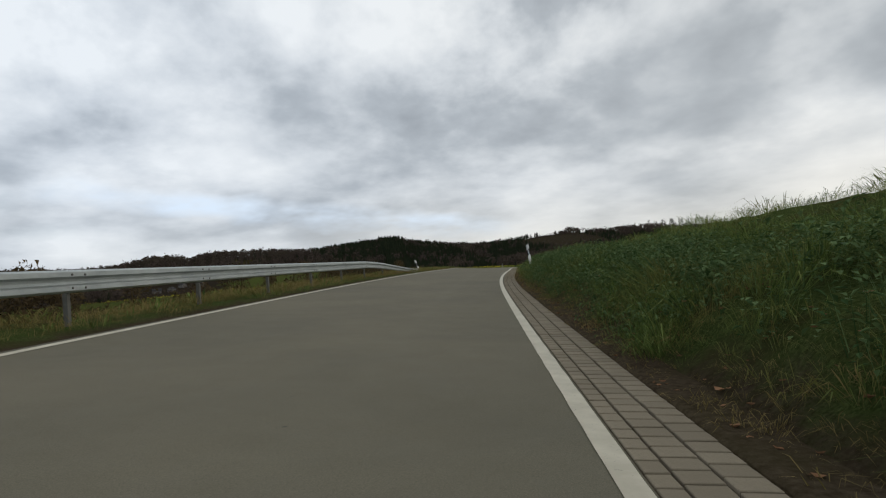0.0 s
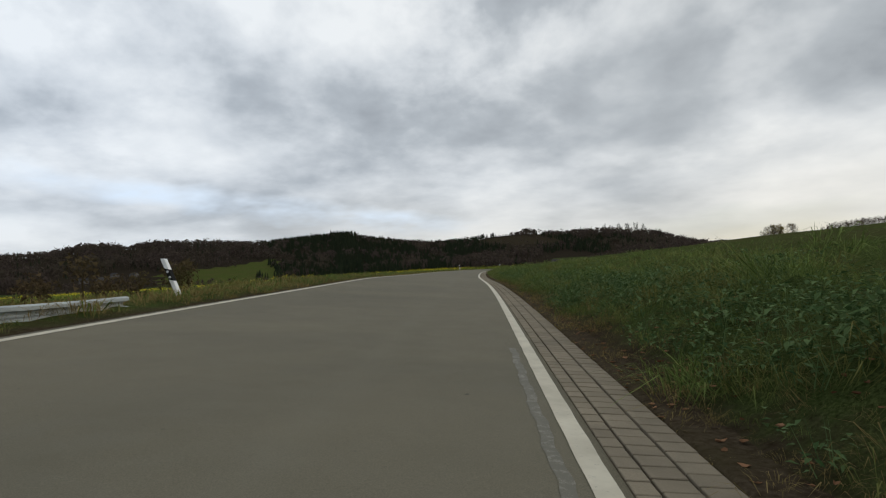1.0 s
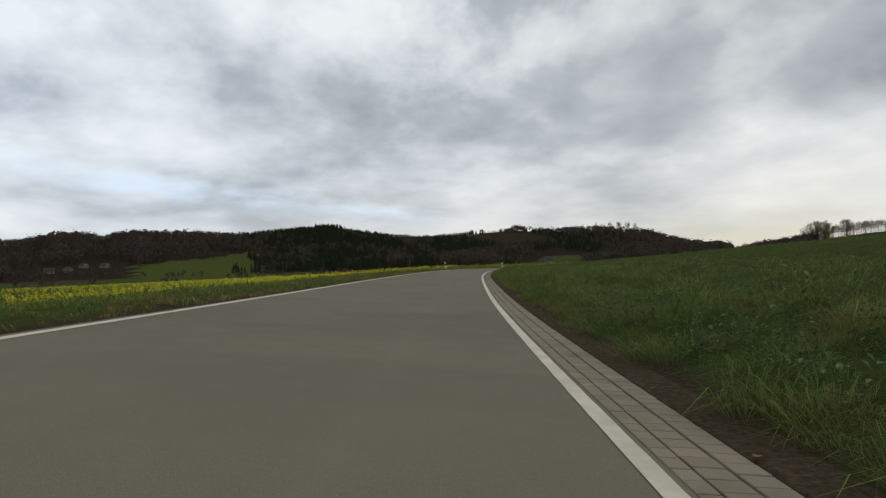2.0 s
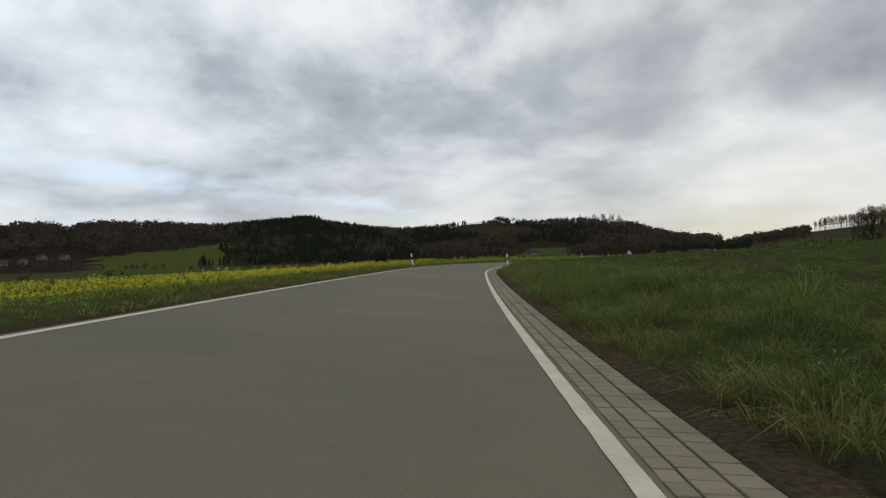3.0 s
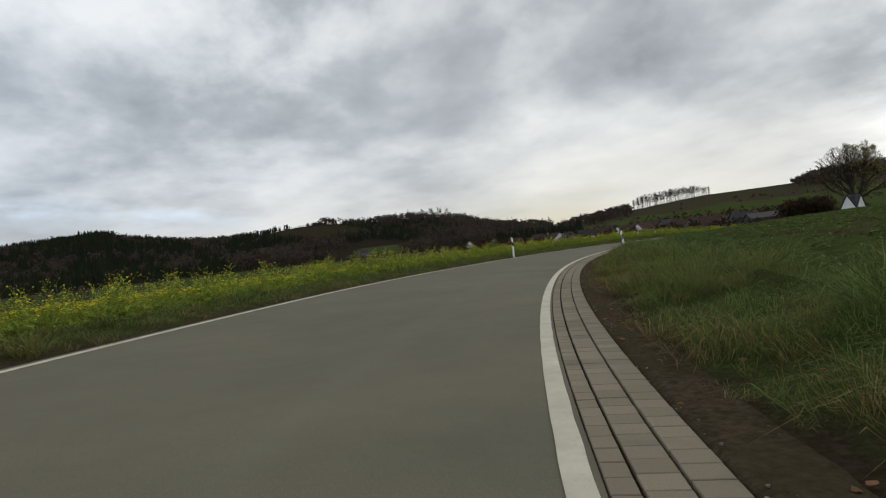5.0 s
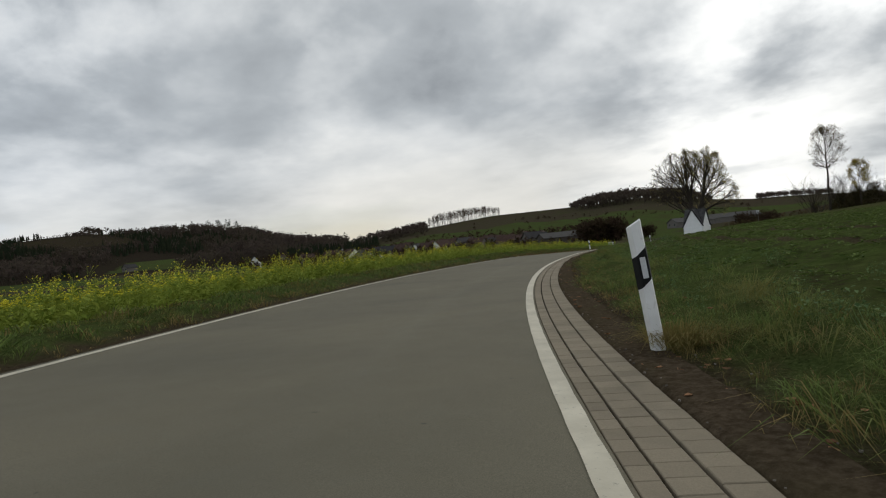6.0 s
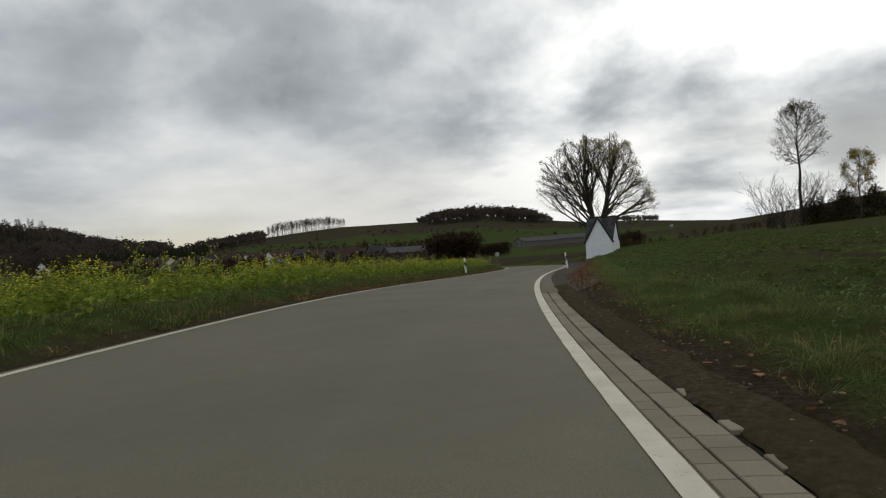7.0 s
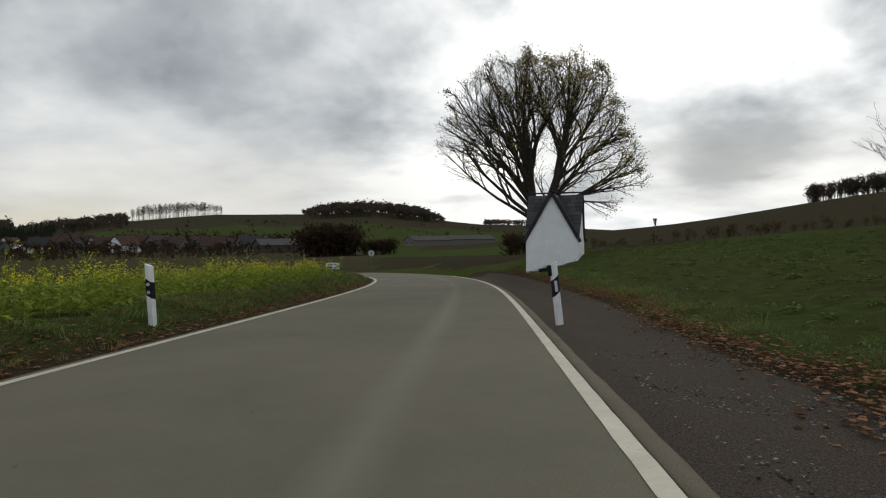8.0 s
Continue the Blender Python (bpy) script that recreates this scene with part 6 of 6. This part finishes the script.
grass("verge_grass", "lush green grass on the roadside bank", LONG_TUFTS, GRASS, 23500, -6, 292, 0.8, 3.1, 101, 0.56, right_edge)
grass("bank_grass", "green grass on the upper bank", BANK_TUFTS, GRASS, 12000, -6, 292, 2.8, 7.0, 104, 0.52, lambda s, d: 0.95 * smoothstep(0.3, -0.4, d - field_edge(s)))
grass("dry_grass", "straw-coloured dry grass along the verge edge", DRY_TUFTS, DRY_GRASS, 10500, -6, 292, 0.75, 3.2, 107, 0.55,
      lambda s, d: smoothstep(-0.25, 0.15, d - 0.66 - soil_gap(s)) * smoothstep(1.3, 0.2, d - 0.66 - soil_gap(s)) * np.interp(s, (0, 60, 100, 150, 185, 215, 262), (0.4, 0.3, 0.35, 0.8, 1.0, 0.9, 0.6)))
grass("dry_grass", "long yellowing grass hanging over the soil strip", LONG_TUFTS, DRY_GRASS, 3400, 95, 262, 0.85, 2.6, 171, 0.52,
      lambda s, d: smoothstep(-0.12, 0.2, d - 0.66 - soil_gap(s)) * smoothstep(1.5, 0.3, d - 0.66 - soil_gap(s)) * np.interp(s, (95, 140, 180, 200, 218, 262), (0.3, 0.6, 1.0, 0.9, 0.35, 0.12)))
grass("crop_rows", "short green young crop in the field", SHORT_TUFTS, CROP_BLADE, 10000, 40, 275, 4.5, 20.0, 110, 1.0, lambda s, d: smoothstep(24, 12, d) * smoothstep(-0.3, 0.3, d - field_edge(s)) * (0.5 + 0.5 * np.sin(d * 6.0 + 0.4 * np.sin(s * 0.2))) + 0.12)
grass("verge_grass", "short grass on the narrow verge by the field", TUFTS, GRASS, 5600, 44, 175, -WIDTH - 4.6, -WIDTH - 0.3, 113, 0.7, lambda s, d: smoothstep(0.10, 0.5, -d - WIDTH - 0.2 + 0.12 * np.sin(s * 1.1)) * smoothstep(0.7, 0.0, -d - WIDTH - field_start(s)))
grass("verge_grass", "green grass on the raised verge by the tall mustard", TUFTS, GRASS, 8600, 165, 292, -WIDTH - 2.3, -WIDTH - 0.3, 181, 0.62, lambda s, d: smoothstep(0.05, 0.5, -d - WIDTH - 0.25 + 0.12 * np.sin(s * 1.1)) * smoothstep(0.7, 0.0, -d - WIDTH - field_start(s)))
grass("dry_grass", "straw-coloured grass and stalks on the verge by the field", TUFTS, DRY_GRASS, 6000, 44, 292, -WIDTH - 1.9, -WIDTH - 0.25, 125, 0.5, lambda s, d: 0.7 + 0 * s)
grass("dry_grass", "brownish rough grass below the crash barrier", DRY_TUFTS, DRY_GRASS, 6000, -20, 56, -WIDTH - 3.6, -WIDTH - 0.5, 116, 0.8, lambda s, d: smoothstep(0.2, 0.7, -d - WIDTH - 0.2) * 0.8)
grass("verge_grass", "green grass tufts below the crash barrier", TUFTS, GRASS, 450, -20, 56, -WIDTH - 3.6, -WIDTH - 0.4, 119, 0.95, lambda s, d: smoothstep(0.1, 0.5, -d - WIDTH - 0.2))


# ---- nettles and brambles on the bank ----
def nettle(seed):
    rng = random.Random(seed)
    parts = []
    for k in range(40):
        a, u = rng.uniform(0, 6.283), rng.random()
        r = 0.22 * math.sqrt(rng.random())
        parts.append(leaf_quad(math.cos(a) * r, math.sin(a) * r, 0.06 + 0.26 * u, rng.uniform(0.035, 0.075), rng.uniform(0.022, 0.042), rng.uniform(0, 6.283), rng.uniform(-0.7, 0.3)))
    for k in range(5):
        a = rng.uniform(0, 6.283)
        x, y = math.cos(a) * 0.12, math.sin(a) * 0.12
        parts.append(([(x * 0.4 - 0.004, y * 0.4, -0.03), (x * 0.4 + 0.004, y * 0.4, -0.03), (x, y, 0.32)], [(0, 1, 2)]))
    return tri_fan(parts)


NETTLES = [nettle(k) for k in range(6)]
s_, d_, x_, y_ = sample(7000, -6, 80, 0.9, 3.4, 131, lambda s, d: smoothstep(0.0, 0.5, d - 0.66 - soil_gap(s)) * smoothstep(3.4, 2.3, d) * np.interp(s, (-6, 12, 24, 35, 50, 80), (0.45, 0.6, 1.0, 0.55, 0.25, 0.08)) * (0.35 + 0.65 * patchy(*plan(s, d), 1.4)))
thing("nettle_patch", "dark green nettles and brambles on the bank", "ground cover", kind="stuff",
      data=scatter("nettle_patch", NETTLES, x_, y_, verge_top(s_, d_), np.random.default_rng(132).uniform(0.75, 1.25, len(x_)), NETTLE, 133, 0.25))
s_, d_, x_, y_ = sample(1700, 60, 262, 1.4, 4.6, 134, lambda s, d: smoothstep(0.2, 0.9, d - 0.66 - soil_gap(s)) * 0.5)
thing("weed_patch", "scattered broad-leaved weeds in the verge grass", "ground cover", kind="stuff",
      data=scatter("weed_patch", NETTLES, x_, y_, verge_top(s_, d_), np.random.default_rng(135).uniform(0.5, 0.9, len(x_)), NETTLE, 136, 0.25))


# ---- fallen leaves and gravel ----
def fallen(seed):
    """A curled, half-broken leaf."""
    rng = random.Random(seed)
    n = 7
    long_, wide = rng.uniform(0.030, 0.045), rng.uniform(0.016, 0.030)
    curl = rng.uniform(4, 18)
    pts = []
    for k in range(n):
        a = 6.283 * k / n
        r = rng.uniform(0.6, 1.15)
        x, y = math.cos(a) * long_ * r, math.sin(a) * wide * r
        pts.append((x, y, 0.004 + curl * y * y + rng.uniform(0, 0.008) + abs(x) * rng.uniform(0, 0.4)))
    pts.append((0, 0, 0.003))
    return np.array(pts), [(k, (k + 1) % n, n) for k in range(n)]


FALLEN = [fallen(k) for k in range(8)]


def leaf_litter(name, label, n, s0, s1, d0, d1, seed, thin, size):
    s, d, x, y = sample(n, s0, s1, d0, d1, seed, thin)
    z = near_land(s, d) + 0.012 + 0.05 * np.random.default_rng(seed + 5).uniform(0, 1, len(s)) * (d > 1.2) * (s > 240)
    thing(name, label, "fallen leaves", kind="stuff", data=scatter(name, FALLEN, x, y, z, np.random.default_rng(seed).uniform(0.6, 1.3, len(x)) * size, BROWN_LEAF, seed + 1, 0.5))


grass("dry_litter", "flattened dry grass and stalks on the soil strip", DRY_TUFTS, DRY_GRASS, 2900, -6, 66, 0.66, 1.4, 161, 0.40, lambda s, d: 0.8 + 0 * s)
leaf_litter("leaf_litter", "brown fallen leaves on the soil beside the gutter", 13000, -4, 236, 0.62, 2.4, 141, lambda s, d: smoothstep(1.6, 0.1, d - 0.66) * np.interp(s, (-4, 40, 60, 120, 180, 236), (0.8, 0.7, 0.2, 0.15, 0.3, 0.5)), 0.85)
leaf_litter("leaf_drift", "thick drift of russet leaves along the gravel's edge", 58000, 238, 290, 0.8, 3.2, 144, lambda s, d: np.exp(-((d - np.interp(s, (238, 245, 249, 256, 260, 264, 269, 290), (1.05, 1.25, 1.45, 1.6, 1.68, 1.9, 2.1, 2.2)) - 0.12 * np.sin(s * 0.9) - 0.08 * np.sin(s * 2.3)) / 0.33) ** 2) * np.interp(s, (238, 243, 247, 285), (0.15, 0.5, 1.0, 0.9)) * (0.5 + 0.5 * np.sin(s * 1.9) ** 2), 0.88)
leaf_litter("leaf_litter", "brown leaves blown against the verge by the field", 7000, 240, 285, -WIDTH - 1.3, -WIDTH - 0.22, 147, lambda s, d: smoothstep(1.2, 0.3, -d - WIDTH), 1.1)


def pebble(seed):
    rng = random.Random(seed)
    bm = bmesh.new()
    bmesh.ops.create_cube(bm, size=0.02)
    v = np.array([(p.co.x * rng.uniform(0.7, 1.3), p.co.y * rng.uniform(0.7, 1.3), p.co.z * rng.uniform(0.4, 0.9)) for p in bm.verts])
    f = [tuple(p.index for p in q.verts) for q in bm.faces]
    bm.free()
    return v, f


PEBBLES = [pebble(k) for k in range(6)]
s_, d_, x_, y_ = sample(7000, 240, 262, 0.40, 1.9, 151)
gz_ = near_land(s_, np.maximum(d_, 0.67)) + 0.012
thing("gravel", "loose grey gravel stones on the shoulder", "gravel", kind="stuff", data=scatter("gravel", PEBBLES, x_, y_, gz_, np.random.default_rng(152).uniform(0.16, 0.66, len(x_)) ** 1.4 * 1.7, STONE, 153, 0.1))
s_, d_, x_, y_ = sample(6500, 120, 240, 0.58, 1.25, 154, lambda s, d: smoothstep(0.7, 0.1, d - 0.62) * np.interp(s, (120, 160, 230, 240), (0.2, 0.8, 0.6, 0.9)))
thing("gravel", "small stones and grit on the soil beside the gutter", "gravel", kind="stuff", data=scatter("gravel", PEBBLES, x_, y_, near_land(s_, d_) + 0.012, np.random.default_rng(155).uniform(0.2, 0.7, len(x_)), STONE, 156, 0.1))


# ---- leafy young crop beyond the grass edge ----
def rosette(seed):
    rng = random.Random(seed)
    return tri_fan([leaf_quad(rng.uniform(-0.03, 0.03), rng.uniform(-0.03, 0.03), rng.uniform(0.01, 0.05), rng.uniform(0.07, 0.13), rng.uniform(0.03, 0.05), 6.283 * k / 6 + rng.uniform(-0.4, 0.4), rng.uniform(-0.2, 0.6)) for k in range(6)])


s_, d_, x_, y_ = sample(22000, 120, 288, 2.6, 15.0, 191, lambda s, d: smoothstep(-0.2, 0.4, d - field_edge(s)) * smoothstep(17, 8, d) * (0.45 + 0.55 * np.sin(d * 9.0 + 0.4 * np.sin(s * 0.2))))
thing("crop_leaves", "low broad-leaved young crop plants in rows", "crop", kind="stuff", data=scatter("crop_leaves", [rosette(k) for k in range(6)], x_, y_, land(x_, y_)[0], np.random.default_rng(192).uniform(0.7, 1.3, len(x_)), CROP_BLADE, 193, 0.15))


# ---- gutter pavers, last ----
def gutter():
    bed = bpy.data.objects["gutter_bed"]
    pieces = [paver_template(b - a) for a, b in PAVER_ROWS]
    shapes = [(np.array([v.co[:] for v in me.vertices]), [tuple(p.vertices) for p in me.polygons]) for me in pieces]
    rng = random.Random(4)
    joined_v, joined_f, base = [], [], 0
    pitch = 0.1695
    for k in range(int((PAVED_END + 20) / pitch)):
        for row in range(3):
            s = -20 + k * pitch + (0.0, 0.055, 0.12)[row] + 0.012 * math.sin(k * 0.031 + row * 2)
            if row == 2 and s > 224 and rng.random() < 0.9 * smoothstep(224, 227.5, s):
                continue
            d = float(gutter_start(s)) + sum(PAVER_ROWS[row]) / 2 + rng.uniform(-0.0015, 0.0015)
            x, y, z, h, c = (float(v) for v in along(s))
            lift = -0.043 + rng.uniform(-0.002, 0.002) - (0.005 if row == 1 else 0.0)
            m = Matrix.Translation((x + math.cos(h) * d, y - math.sin(h) * d, z + c * d + lift)) @ Matrix.Rotation(-h + rng.uniform(-0.010, 0.010), 4, "Z") @ Matrix.Rotation(-math.atan(c) + rng.uniform(-0.008, 0.008), 4, "Y")
            if 1.0 <= s < 17.5:
                ob = new("paver", pieces[row])
                ob.parent = bed
                ob.matrix_basis = m
            else:
                mm, (pv, pf) = np.array(m), shapes[row]
                joined_v.append(pv @ mm[:3, :3].T + mm[:3, 3])
                joined_f += [tuple(i + base for i in f) for f in pf]
                base += len(pv)
    verts = np.concatenate(joined_v)
    me = bulk("paver_rows", verts, np.concatenate([np.array(f) for f in joined_f]), np.array([len(f) for f in joined_f]), PAVERS)
    rows = part("paver_rows", me, bed, "rows of grey-brown concrete gutter pavers")
    tagged(rows, kind="stuff")


gutter()


# ---- dry tussock at the foot of a post ----
tx_, ty_ = POSTS[4][0] + 0.16, POSTS[4][1] - 0.08
trng_ = np.random.default_rng(9)
kx_, ky_ = tx_ + trng_.normal(0, 0.07, 26), ty_ + trng_.normal(0, 0.07, 26)
thing("grass_tussock", "bleached dry grass tussock against the post", "grass", kind="stuff", data=scatter("grass_tussock", LONG_TUFTS, kx_, ky_, np.full(26, POSTS[4][2] - 0.02), 0.6, DRY_GRASS, 7, 0.3))
